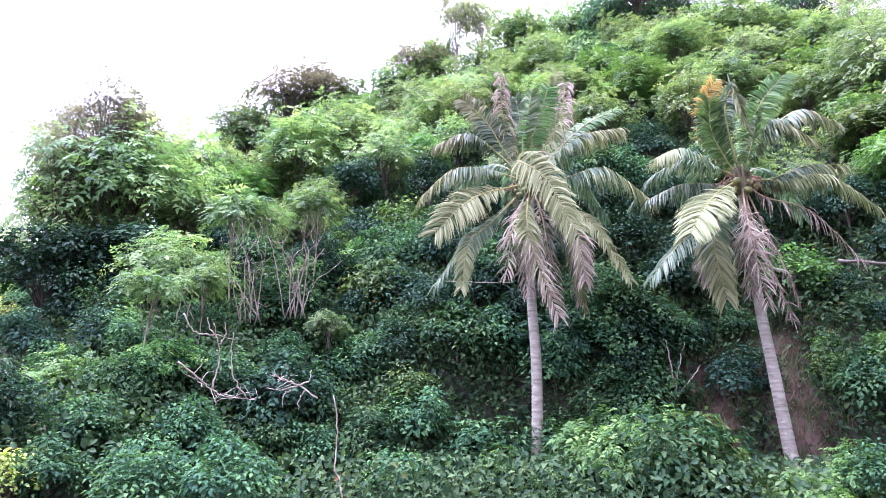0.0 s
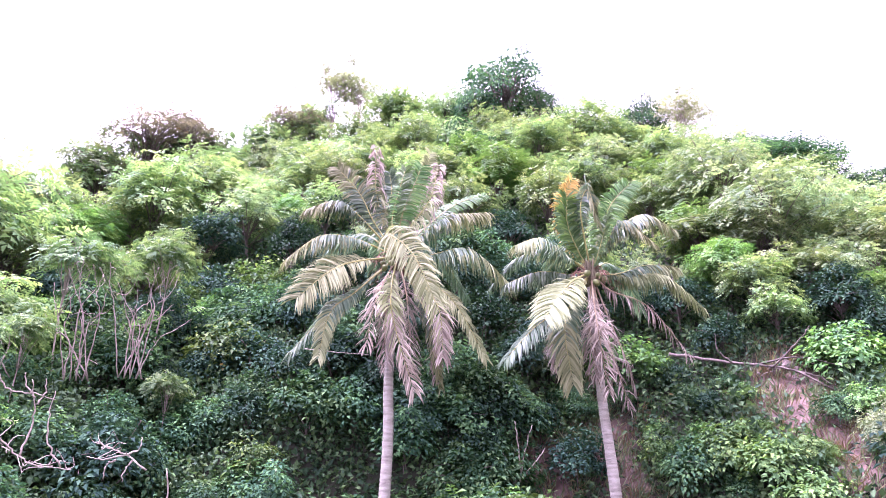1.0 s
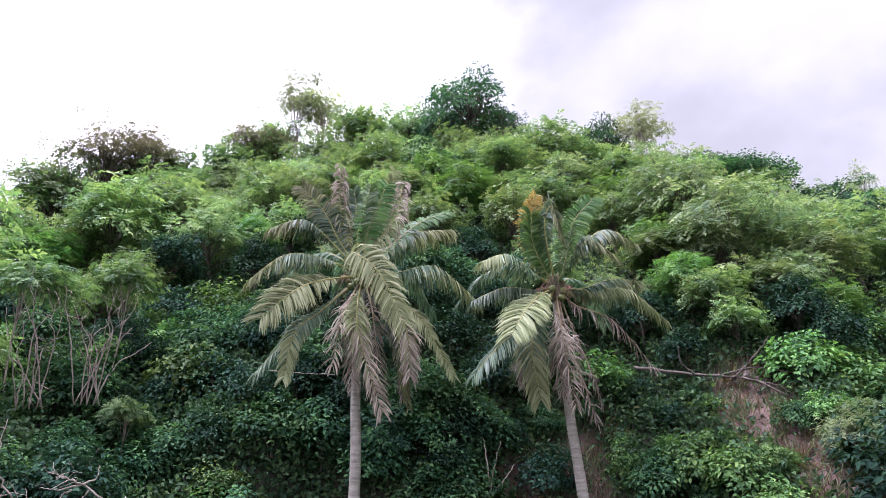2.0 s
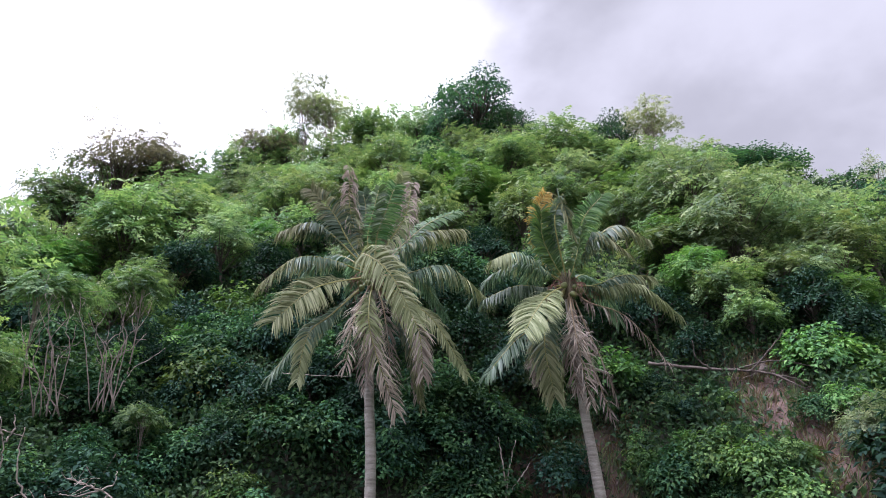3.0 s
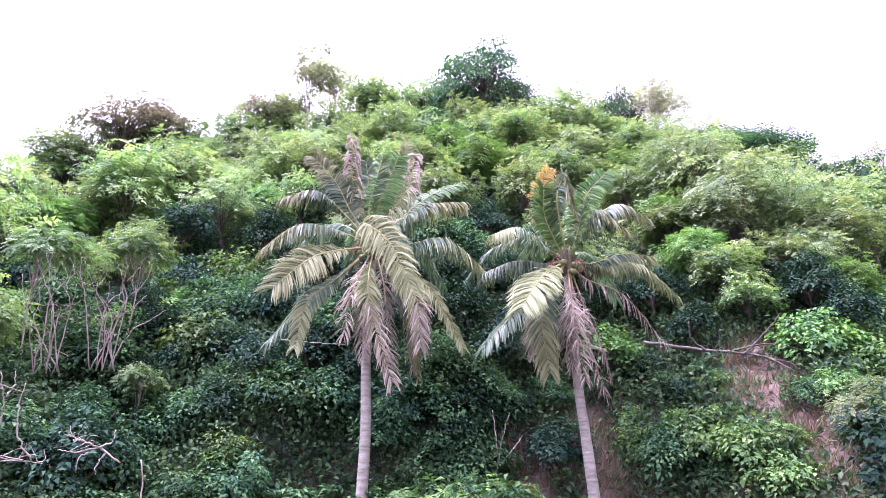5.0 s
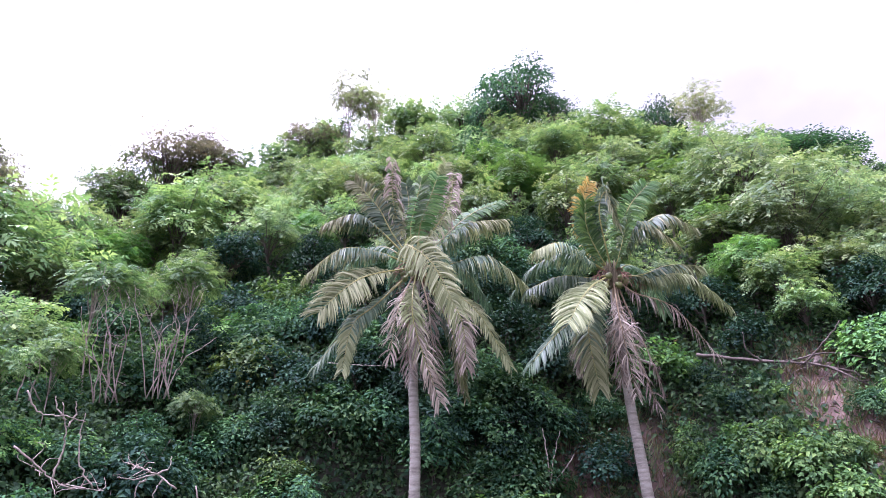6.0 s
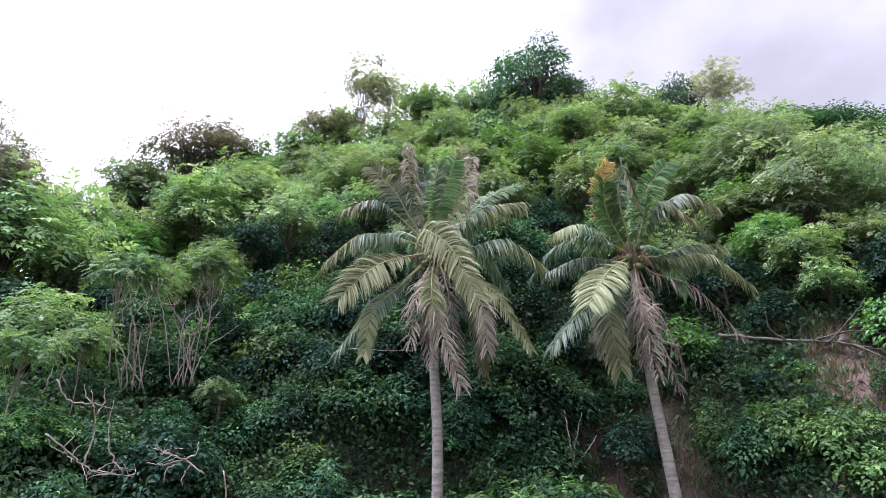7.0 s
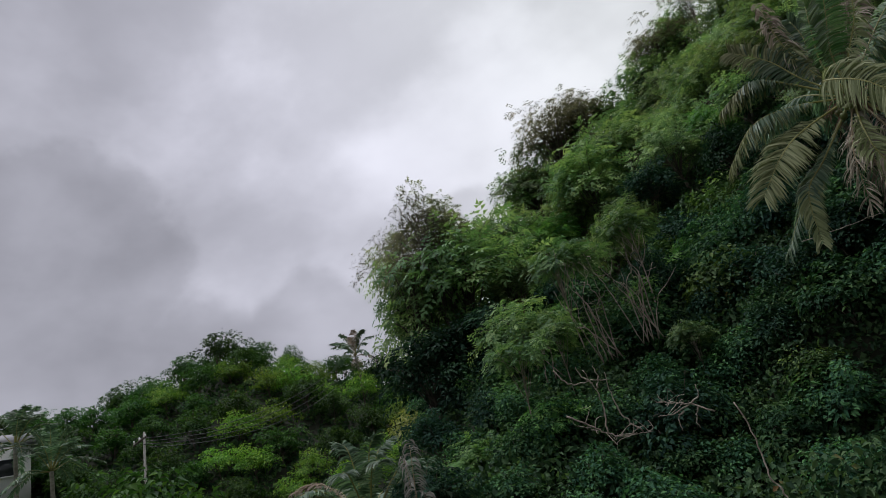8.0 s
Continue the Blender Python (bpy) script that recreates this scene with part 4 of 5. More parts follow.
# ---- coconut palms ----
def frond_mesh(rng, points, longest, droop, mat, rib, pairs=165, tatter=0.0, rib_r=0.03, width=0.045, roll=0.0, ruffle=0.12):
    """A palm leaf: a tapering rib bent along points, with leaflets in two rows that hang under their weight."""
    fine = curve(points, 60)
    p0, p1, p2 = fine[0], fine[30], fine[-1]
    rv = tube(fine[::4], np.linspace(rib_r, 0.006, 15), 5)
    f = np.repeat(np.linspace(0.20, 0.995, pairs), 2) + rng.normal(0, 0.004, pairs * 2)
    f = np.clip(f, 0.18, 1.0)
    sg = np.tile([-1.0, 1.0], pairs)
    # leaflets cling together in bunches of a few: each bunch leans and sags in its own way
    bunch = np.cumsum(rng.random((pairs, 2)) < 0.45, axis=0) * 2 + [0, 1]
    lean = rng.normal(0, 1, (2 * pairs + 2, 3))[bunch].reshape(-1, 3)
    sag = (1 + ruffle * rng.uniform(-2.2, 3.0, 2 * pairs + 2))[bunch].ravel()
    gone = (rng.random(2 * pairs + 2) < tatter * 0.7)[bunch].ravel()
    keep = (rng.random(pairs * 2) > tatter) & ~gone
    f, sg, lean, sag = f[keep], sg[keep], lean[keep], sag[keep]
    n = len(f)
    u = f[:, None]
    j = np.clip((f * 59).astype(int), 0, 58)
    p = fine[j] + (fine[j + 1] - fine[j]) * (u * 59 - j[:, None])
    T = unit(np.gradient(fine, axis=0)[j])
    lie = (p2 - p0) * [1, 1, 0] + (p1 - p0) * [0.5, 0.5, 0]
    S = np.tile(unit(np.cross(lie, [0, 0, 1.0])), (n, 1))
    S = unit(S - T * np.sum(S * T, axis=1, keepdims=True))
    U = np.cross(S, T)
    ca, sa = math.cos(radians(roll)), math.sin(radians(roll))
    S, U = S * ca + U * sa, U * ca - S * sa
    ln = longest * (np.sin(np.pi * np.clip(0.14 + 0.72 * f, 0, 1)) ** 0.6 + 0.05) * rng.uniform(0.72, 1.08, n)
    ln *= np.clip((f - 0.08) / 0.36, 0.3, 1.0)
    lead = 0.28 + 0.62 * f ** 2
    way = unit(T * lead[:, None] + S * (sg * 0.95)[:, None] + U * 0.15 + lean * ruffle + rng.normal(0, 0.05, (n, 3)))
    g = np.array([0, 0, -1.0])
    hang = (0.72 * droop * sag * rng.uniform(0.85, 1.15, n))[:, None]
    w1 = unit(way + g * hang * 0.35)
    w2 = unit(way + g * hang * 1.0)
    w3 = unit(way + g * hang * 2.1 + rng.normal(0, 0.08, (n, 3)))
    L = ln[:, None]
    a, b, c = p + w1 * L * 0.3, p + w1 * L * 0.3 + w2 * L * 0.35, p + w1 * L * 0.3 + w2 * L * 0.35 + w3 * L * 0.35
    flat = unit(np.cross(w2, U + lean * 0.3 + rng.normal(0, 0.2, (n, 3)))) * (width * rng.uniform(0.8, 1.2, n))[:, None] * 0.5
    V = np.stack([p - flat * 0.4, p + flat * 0.4, a - flat, a + flat, b - flat * 0.8, b + flat * 0.8, c], 1).reshape(-1, 3)
    k = 7 * np.arange(n)[:, None]
    tris = np.vstack([k + q for q in ([0, 1, 3], [0, 3, 2], [2, 3, 5], [2, 5, 4], [4, 5, 6])])
    turn = np.clip((f - 0.35) * 1.6 + rng.normal(0, 0.15, n), 0, 1) > 0.5
    index = None
    if isinstance(mat, tuple):
        # withering starts at the leaflets' tips
        tips = turn | (rng.random(n) < 0.45)
        index = np.concatenate([np.tile(turn.astype(int), 4), tips.astype(int)])
    return mesh("frond", V, tris, mat, index), mesh("rib", *rv, rib, smooth=True)


def palm_trunk(points, r_low, r_high, rings):
    """A ringed trunk: every ring steps out a little below the next."""
    line = curve(points, rings * 3)
    f = np.linspace(0, 1, len(line))
    step = 1 + 0.055 * (1 - (np.arange(len(line)) % 3) / 1.5)
    r = (r_low + (r_high - r_low) * f + 0.09 * np.exp(-f * 14)) * step
    return mesh("palm_trunk", *tube(line, r, 14, 3, 0.012), PALM_BARK, smooth=True)


# leaflets near the stem, leaflets towards the tip, rib
GREEN, YEL, DEAD = (PALM, PALM, RACHIS), (PALM_YELLOW, PALM_YELLOW, RACHIS), (PALM_DEAD, PALM_DEAD, RACHIS_DEAD)
FRESH = (PALM_FRESH, PALM_FRESH, RACHIS)
EDGE, SERE, RUST = (PALM, PALM_YELLOW, RACHIS), (PALM_YELLOW, PALM_DEAD, RACHIS), (PALM, PALM_RUST, RACHIS)

FROND_KINDS = [GREEN, YEL, DEAD, EDGE, SERE, RUST, FRESH]
WORDS = ["green arched frond", "yellowing arched frond", "withered brown hanging frond", "green frond with bleached tips",
         "yellowing frond with withered tips", "green frond with rusty orange tips", "fresh green young frond"]


def frond(palm, kind, first, second, tip, longest, droop, roll):
    """Hangs one leaf on a palm: two points on its rib and its tip as offsets from the hub (right, away, up), leaflet length, droop, roll."""
    root, h, rng = palm
    mat, rib = kind[:2], kind[2]
    dead = kind is DEAD
    s = h + unit(np.asarray(first, float)) * 0.12
    me, rb = frond_mesh(rng, [s, h + np.asarray(first), h + np.asarray(second), h + np.asarray(tip)], longest * 0.86, droop, mat, rib, roll=roll,
                        tatter=0.32 if dead else 0.05, width=0.037 if not dead else 0.024, ruffle=0.36 if kind is DEAD else 0.24 if kind is SERE else 0.09)
    f = part("frond", me, root, WORDS[FROND_KINDS.index(kind)])
    part("rib", rb, f)


def build_palm(label, trunk, hub, nuts, seed):
    """Trunk, heart, flower stalks and nuts. hub: where the leaves spring from."""
    rng = np.random.default_rng(seed)
    base = np.asarray(trunk[0], float)
    root = new("coconut_palm")
    root.location = base
    tagged(root, label, "palm tree", "pair of coconut palms")
    part("trunk", palm_trunk(np.asarray(trunk) - base, 0.155, 0.115, 70), root, "pale grey ringed palm trunk")
    h = np.asarray(hub) - base
    # fibrous heart
    wood = []
    for k in range(26):
        a = k * 2.4
        d = np.array([math.cos(a), math.sin(a), 0])
        wood.append(tube(curve([h + d * 0.10 + [0, 0, -0.45], h + d * 0.19 + [0, 0, -0.1], h + d * (0.18 + 0.1 * rng.random()) + [0, 0, 0.12 + 0.25 * rng.random()]], 5), [0.05, 0.055, 0.05, 0.035, 0.015], 5, k, 0.1))
    part("leaf_sheath", mesh("leaf_sheath", *joined(wood), FIBRE, smooth=True), root, "brown fibrous leaf sheaths")
    for k in range(5):
        a = 2.2 + k * 1.3
        d = np.array([math.cos(a), math.sin(a), 0])
        stalk = [tube(curve([h + d * 0.15, h + d * 0.45 + [0, 0, 0.05], h + d * 0.75 + [0, 0, -0.35]], 6), np.linspace(0.022, 0.008, 6), 5)]
        for q in range(14):
            s0 = h + d * (0.35 + 0.03 * q) + [0, 0, -0.02 * q]
            stalk.append(tube(curve([s0, s0 + rng.normal(0, 0.08, 3) + d * 0.1 - [0, 0, 0.1], s0 + rng.normal(0, 0.12, 3) + d * 0.15 - [0, 0, 0.38]], 4), [0.008, 0.007, 0.005, 0.003], 4))
        part("flower_stalk", mesh("flower_stalk", *joined(stalk), BLOSSOM, smooth=True), root, "reddish flower stalk")
    bm = bmesh.new()
    bmesh.ops.create_icosphere(bm, subdivisions=2, radius=0.088)
    for v in bm.verts:
        v.co.z *= 1.25
        v.co *= 1 + 0.08 * math.cos(3 * math.atan2(v.co.y, v.co.x)) * (1 - abs(v.co.z) * 5)
    for fc in bm.faces:
        fc.smooth = True
    nut = bpy.data.meshes.new("coconut")
    bm.to_mesh(nut)
    bm.free()
    nut.materials.append(HUSK)
    for x, y, z in nuts:
        c = part("coconut", nut, root, "green coconut")
        c.location = Vector(h) + Vector((x, y, z))
        c.rotation_euler = (x * 3, y * 3, x * 9)
    return root, h, rng


palm_a = build_palm("tall coconut palm with green nuts and a skirt of withered fronds",
                    [(2.62, 17.2, -0.1), (2.68, 17.2, 1.3), (2.72, 17.2, 3.2), (2.66, 17.2, 5.0), (2.72, 17.2, 8.0)], (2.75, 17.2, 8.18),
                    [(-0.30, -0.28, -0.16), (-0.42, -0.12, -0.30), (-0.22, -0.38, -0.34), (-0.38, -0.26, -0.46), (-0.14, -0.36, -0.12), (-0.50, -0.02, -0.14)], 1)
frond(palm_a, EDGE, (-1.34, -0.10, 1.24), (-1.94, -0.20, 1.38), (-2.65, -0.30, 1.01), 0.85, 1.60, 8)
frond(palm_a, EDGE, (-1.24, -0.30, 0.29), (-2.19, -0.60, 0.16), (-3.04, -0.80, -0.68), 0.95, 1.90, 5)
frond(palm_a, YEL, (-1.25, -0.70, -0.52), (-1.93, -1.20, -1.04), (-2.67, -1.50, -1.90), 0.95, 0.55, 55)
frond(palm_a, GREEN, (-1.01, -0.20, -1.02), (-1.79, -0.40, -1.83), (-2.70, -0.50, -3.06), 0.80, 1.20, 15)
frond(palm_a, EDGE, (-1.16, -0.50, -1.30), (-1.78, -0.80, -1.98), (-2.01, -0.90, -3.20), 0.60, 0.90, 50)
frond(palm_a, EDGE, (-0.70, 0.10, 1.01), (-1.17, 0.10, 1.88), (-1.88, 0.10, 2.63), 0.80, 0.60, 70)
frond(palm_a, SERE, (-0.48, 0.20, 1.26), (-0.72, 0.25, 2.35), (-0.74, 0.20, 3.58), 0.62, 2.20, 60)
frond(palm_a, FRESH, (-0.20, 0.00, 1.10), (-0.06, -0.05, 1.97), (0.12, -0.10, 2.82), 0.60, 0.20, 85)
frond(palm_a, FRESH, (0.05, -0.10, 1.18), (0.32, -0.15, 2.06), (0.58, -0.20, 2.87), 0.68, 0.50, 75)
frond(palm_a, GREEN, (-0.33, 0.30, 1.32), (-0.20, 0.40, 2.17), (-0.30, 0.40, 2.88), 0.60, 0.40, 85)
frond(palm_a, SERE, (0.32, -0.10, 0.91), (0.89, -0.15, 1.91), (1.10, -0.10, 3.06), 0.72, 2.20, -60)
frond(palm_a, YEL, (0.22, 0.40, 1.61), (0.82, 0.60, 2.89), (1.03, 0.70, 3.89), 0.55, 0.50, -80)
frond(palm_a, EDGE, (0.48, -0.20, 0.46), (1.37, -0.40, 1.24), (2.48, -0.60, 1.42), 0.95, 1.50, -10)
frond(palm_a, FRESH, (0.81, 0.60, 1.15), (1.85, 0.90, 2.24), (2.89, 1.00, 2.82), 0.60, 0.80, -40)
frond(palm_a, EDGE, (0.81, -0.30, 0.01), (2.00, -0.50, 0.24), (3.16, -0.70, -0.77), 1.05, 2.30, 0)
frond(palm_a, YEL, (-0.47, -0.80, 0.33), (0.15, -1.50, -0.42), (0.73, -1.90, -1.85), 0.90, 0.60, -55)
frond(palm_a, YEL, (0.93, -0.50, -0.88), (1.55, -0.70, -1.47), (2.37, -0.80, -2.93), 0.62, 1.00, -45)
frond(palm_a, SERE, (0.55, -0.70, -0.92), (0.99, -1.10, -1.78), (1.11, -1.10, -3.01), 0.75, 1.20, -35)
frond(palm_a, SERE, (-0.23, -0.70, -1.06), (-0.21, -1.00, -2.05), (0.47, -0.80, -3.92), 0.80, 1.00, 5)
frond(palm_a, DEAD, (-0.44, -0.50, -1.00), (-0.66, -0.70, -1.66), (-0.81, -0.60, -2.76), 0.70, 1.40, 25)
frond(palm_a, EDGE, (0.65, -0.20, -1.28), (0.99, -0.35, -2.24), (1.26, -0.30, -3.67), 0.60, 0.95, -35)
frond(palm_a, DEAD, (0.19, -0.40, -1.02), (0.28, -0.60, -1.92), (0.43, -0.50, -3.25), 0.75, 1.20, -10)
frond(palm_a, DEAD, (-0.20, -0.30, -1.18), (-0.33, -0.45, -2.07), (-0.23, -0.40, -3.17), 0.70, 1.30, 0)
frond(palm_a, DEAD, (0.92, 0.30, -1.29), (1.24, 0.40, -2.47), (1.25, 0.30, -3.32), 0.50, 1.80, 40)
palm_b = build_palm("leaning coconut palm with a bent trunk and dry hanging fronds",
                    [(8.53, 16.0, -0.1), (8.43, 16.0, 1.1), (8.30, 16.0, 2.7), (8.26, 16.0, 3.2), (8.14, 16.0, 4.7), (8.06, 16.0, 7.7)], (8.08, 16.0, 7.85),
                    [(0.05, -0.36, -0.22), (0.20, -0.34, -0.30), (-0.02, -0.34, -0.42), (-0.25, -0.28, -0.15)], 2)
frond(palm_b, EDGE, (-0.89, -0.20, 0.36), (-1.64, -0.40, 0.68), (-2.43, -0.60, 0.33), 0.90, 1.70, 10)
frond(palm_b, GREEN, (-0.69, 0.00, -0.14), (-1.59, -0.10, -0.18), (-2.62, -0.20, -0.67), 0.85, 2.00, 0)
frond(palm_b, YEL, (-0.91, -0.70, -0.58), (-1.53, -1.20, -1.19), (-2.05, -1.50, -1.91), 1.05, 0.55, 20)
frond(palm_b, GREEN, (-0.99, -0.20, -1.16), (-1.87, -0.30, -1.83), (-2.73, -0.40, -2.76), 0.80, 1.30, 18)
frond(palm_b, EDGE, (-1.01, -0.80, -1.19), (-1.37, -1.10, -2.09), (-1.17, -1.00, -3.37), 0.85, 0.90, 10)
frond(palm_b, SERE, (-1.00, -0.50, -1.55), (-1.37, -0.60, -2.18), (-1.34, -0.50, -2.80), 0.60, 1.10, 15)
frond(palm_b, DEAD, (-0.26, -0.60, -1.24), (-0.29, -0.80, -2.04), (-0.02, -0.60, -3.48), 0.70, 1.10, -5)
frond(palm_b, DEAD, (-0.01, -0.40, -1.32), (0.18, -0.60, -2.56), (0.62, -0.50, -3.87), 0.65, 1.10, -10)
frond(palm_b, DEAD, (0.30, -0.20, -1.25), (0.61, -0.30, -2.25), (0.97, -0.20, -3.25), 0.65, 1.50, -30)
frond(palm_b, DEAD, (-0.25, -0.30, -1.30), (-0.37, -0.45, -2.10), (-0.22, -0.40, -3.10), 0.65, 1.20, 0)
frond(palm_b, DEAD, (0.41, -0.30, -0.60), (1.42, -0.50, -1.04), (2.52, -0.50, -2.33), 0.75, 3.20, -25)
frond(palm_b, EDGE, (0.70, -0.20, -0.06), (1.60, -0.30, 0.27), (2.43, -0.40, 0.26), 0.90, 2.20, -3)
frond(palm_b, YEL, (0.92, -0.40, -0.17), (1.87, -0.70, -0.16), (2.84, -0.90, -1.05), 0.80, 2.20, -5)
frond(palm_b, EDGE, (0.82, -0.10, 1.22), (1.60, -0.30, 1.84), (2.44, -0.50, 1.41), 0.95, 1.70, -15)
frond(palm_b, EDGE, (0.30, -0.50, 0.67), (0.65, -0.80, 1.29), (1.56, -1.00, 0.61), 0.80, 1.70, -10)
frond(palm_b, FRESH, (0.44, 0.20, 1.23), (0.88, 0.15, 2.28), (1.59, 0.00, 3.09), 0.70, 0.80, -65)
frond(palm_b, EDGE, (-0.34, -0.30, 1.73), (-0.21, -0.60, 2.26), (-0.15, -0.90, 1.17), 0.80, 1.30, 55)
frond(palm_b, RUST, (-0.52, 0.10, 0.76), (-0.74, 0.10, 1.96), (-0.33, 0.10, 2.96), 0.55, 0.70, 70)
frond(palm_b, FRESH, (-0.38, -0.10, 0.52), (-0.72, -0.20, 1.30), (-0.73, -0.30, 2.13), 0.90, 0.35, 80)
frond(palm_b, FRESH, (0.01, -0.40, 0.27), (0.15, -0.60, 0.87), (0.30, -0.70, 1.52), 0.85, 0.60, -60)
frond(palm_b, EDGE, (0.15, 0.20, -1.30), (-0.22, 0.30, -2.07), (-0.33, 0.30, -3.12), 0.60, 1.10, 20)
for palm in (palm_a, palm_b):
    frond(palm, GREEN, (-0.9, 0.8, 0.9), (-1.6, 1.6, 0.8), (-2.2, 2.3, 0.1), 0.80, 1.20, 20)
    frond(palm, GREEN, (-0.1, 0.9, 1.1), (-0.2, 1.8, 1.1), (-0.3, 2.7, 0.5), 0.80, 1.20, 0)
    frond(palm, GREEN, (0.9, 0.7, 0.6), (1.7, 1.2, 0.4), (2.5, 1.7, -0.5), 0.80, 1.20, -25)


def build_small_palm(label, base, hub, reach, count, seed, dead=0.2, group="far coconut palms", up=0.9, sag=0.28, low=-0.35, leaflet=0.20, limp=0.9):
    """A palm farther off: ringed trunk and arching fronds all round."""
    rng = np.random.default_rng(seed)
    root = new("coconut_palm")
    root.location = base
    tagged(root, label, "palm tree", group)
    h = np.asarray(hub, float) - np.asarray(base, float)
    part("trunk", palm_trunk([(0, 0, -0.3), h * 0.5 + [0.1, 0.05, 0], h], 0.14, 0.10, 30), root)
    for k in range(count):
        a = k * 2.399 + rng.normal(0, 0.15)
        e = rng.uniform(low, up)
        d = np.array([math.cos(a), math.sin(a), 0.0])
        old = rng.random() < dead or e < -0.35
        bend = d * reach * 0.5 * math.cos(e) + [0, 0, reach * (0.5 * math.sin(e) + 0.15)]
        tip = d * reach * (0.95 * math.cos(e)) + [0, 0, reach * (0.95 * math.sin(e) - sag)]
        _, mat, rib = DEAD if old else GREEN
        me, rb = frond_mesh(rng, [h, h + bend, h + tip], reach * leaflet, limp, mat, rib, pairs=70, tatter=0.08, width=0.018 * reach)
        f = part("frond", me, root, "withered frond" if old else "green arched frond")
        part("rib", rb, f)
    return root


def on_ground(x, y):
    return (x, y, float(terrain(x, y)))


build_small_palm("lone coconut palm on the crest of the far hill", on_ground(-41.5, 55.6), (-41.5, 55.6, 19.5), 3.3, 24, 31, 0.1, up=1.35, sag=0.08, low=-0.6, leaflet=0.19, limp=0.7)
build_small_palm("coconut palm with ragged fronds beside the road", on_ground(-39.1, 20.1), (-39.1, 20.1, 11.0), 2.6, 20, 32, 0.0, up=1.35, sag=0.06, low=-0.4, leaflet=0.20, limp=0.45)
build_small_palm("coconut palm with green fronds at the foot of the far hill", on_ground(-36.0, 20.3), (-36.0, 20.3, 8.9), 2.6, 20, 33, 0.0, up=1.35, sag=0.06, low=-0.4, leaflet=0.20, limp=0.45)
build_small_palm("low young coconut palm with arching fronds", on_ground(-10.5, 13.4), (-10.6, 13.3, 1.8), 2.6, 18, 34, 0.06, "", 1.45, 0.12, 0.2, 0.2, 0.6)


def build_withered_palm():
    """A stunted palm of which little but dry grey fronds is left."""
    rng = np.random.default_rng(36)
    x, y = -8.59, 12.38
    root = new("young_palm")
    root.location = on_ground(x, y)
    tagged(root, "stunted palm with dry grey upright fronds", "palm tree")
    part("trunk", palm_trunk([(0, 0, -0.3), (0.05, 0, 0.15), (0, 0, 0.3)], 0.11, 0.08, 10), root)
    h = np.array([0, 0, 0.31])
    for bend, tip, roll in (((0.05, 0.0, 1.4), (0.12, 0.1, 2.7), 80), ((-0.1, 0.1, 1.3), (-0.16, 0.15, 2.45), 70), ((0.22, -0.1, 1.0), (0.42, -0.15, 1.5), 60), ((-0.25, 0.1, 0.9), (-0.45, 0.15, 1.2), 60),
                            ((0.2, -0.4, 0.2), (0.5, -0.7, -0.25), 0)):
        me, rb = frond_mesh(rng, [h, h + np.asarray(bend), h + np.asarray(tip)], 0.40, 1.9, PALM_GREY, RACHIS_DEAD, pairs=60, tatter=0.15, width=0.026, roll=roll, rib_r=0.018)
        f = part("frond", me, root, "dry grey frond")
        part("rib", rb, f)


build_withered_palm()


# ---- dead wood and bare stems ----
def branch_thing(name, label, category, lines, mat, sides=7, seed=0):
    """A branch, log or bare shrub of several limbs: each a line and its radii at both ends."""
    root_at = np.asarray(lines[0][0][0], float)
    made = []
    for k, (pts, r0, r1) in enumerate(lines):
        n = 4 * len(pts) + 2
        line = curve(pts, n) - root_at
        line[1:-1] += np.random.default_rng(seed + k).normal(0, 0.012 if r0 > 0.011 else 0.004, (n - 2, 3))
        made.append((mesh(name, *tube(line, np.linspace(r0, r1, n), sides if r0 > 0.011 else 4, seed + k, 0.10), mat, smooth=True), r0))
    root = new(name, made[0][0] if len(made) == 1 else None)
    root.location = root_at
    for me, r0 in made if len(made) > 1 else ():
        part("limb" if r0 > 0.011 else "twig", me, root)
    return tagged(root, label, category)


def twigs(line, n, reach, seed, r=0.010, rise=0.3):
    """Small side twigs along a line."""
    rng = np.random.default_rng(seed)
    P = curve(line, 24)
    out = []
    for k in range(n):
        a = P[int(rng.integers(5, 23))]
        d = unit(rng.normal(0, 1, 3) + [0, -0.2, rise])
        b = a + d * reach * rng.uniform(0.4, 1.0)
        out.append(([a, (a + b) / 2 + rng.normal(0, reach * 0.12, 3), b], r, 0.003))
    return out


branch_thing("dead_branch", "bleached forked dead branch lying on the shrubs", "branch", [
    ([(-5.43, 14.24, 2.95), (-5.03, 14.42, 2.63), (-4.74, 14.53, 2.38), (-4.46, 14.63, 2.24), (-3.86, 14.81, 2.17)], 0.022, 0.009),
    ([(-4.74, 14.53, 2.38), (-4.65, 14.53, 2.86), (-4.65, 14.49, 3.23), (-4.78, 14.37, 3.81)], 0.020, 0.008),
    ([(-4.05, 14.76, 2.21), (-4.35, 14.64, 2.69), (-4.39, 14.59, 3.11), (-4.37, 14.53, 3.63)], 0.020, 0.008),
    ([(-5.37, 14.13, 3.98), (-5.14, 14.28, 3.59), (-4.75, 14.42, 3.56), (-4.34, 14.56, 3.46)], 0.020, 0.008),
    ([(-4.68, 14.45, 3.47), (-4.85, 14.37, 3.70), (-4.90, 14.31, 3.92)], 0.020, 0.008),
    ([(-4.65, 14.48, 3.35), (-4.53, 14.49, 3.60), (-4.56, 14.44, 3.84)], 0.020, 0.008),
] + twigs([(-5.43, 14.24, 2.95), (-4.74, 14.53, 2.38), (-3.86, 14.81, 2.17)], 16, 0.6, 3), DEADWOOD, 6, 1)
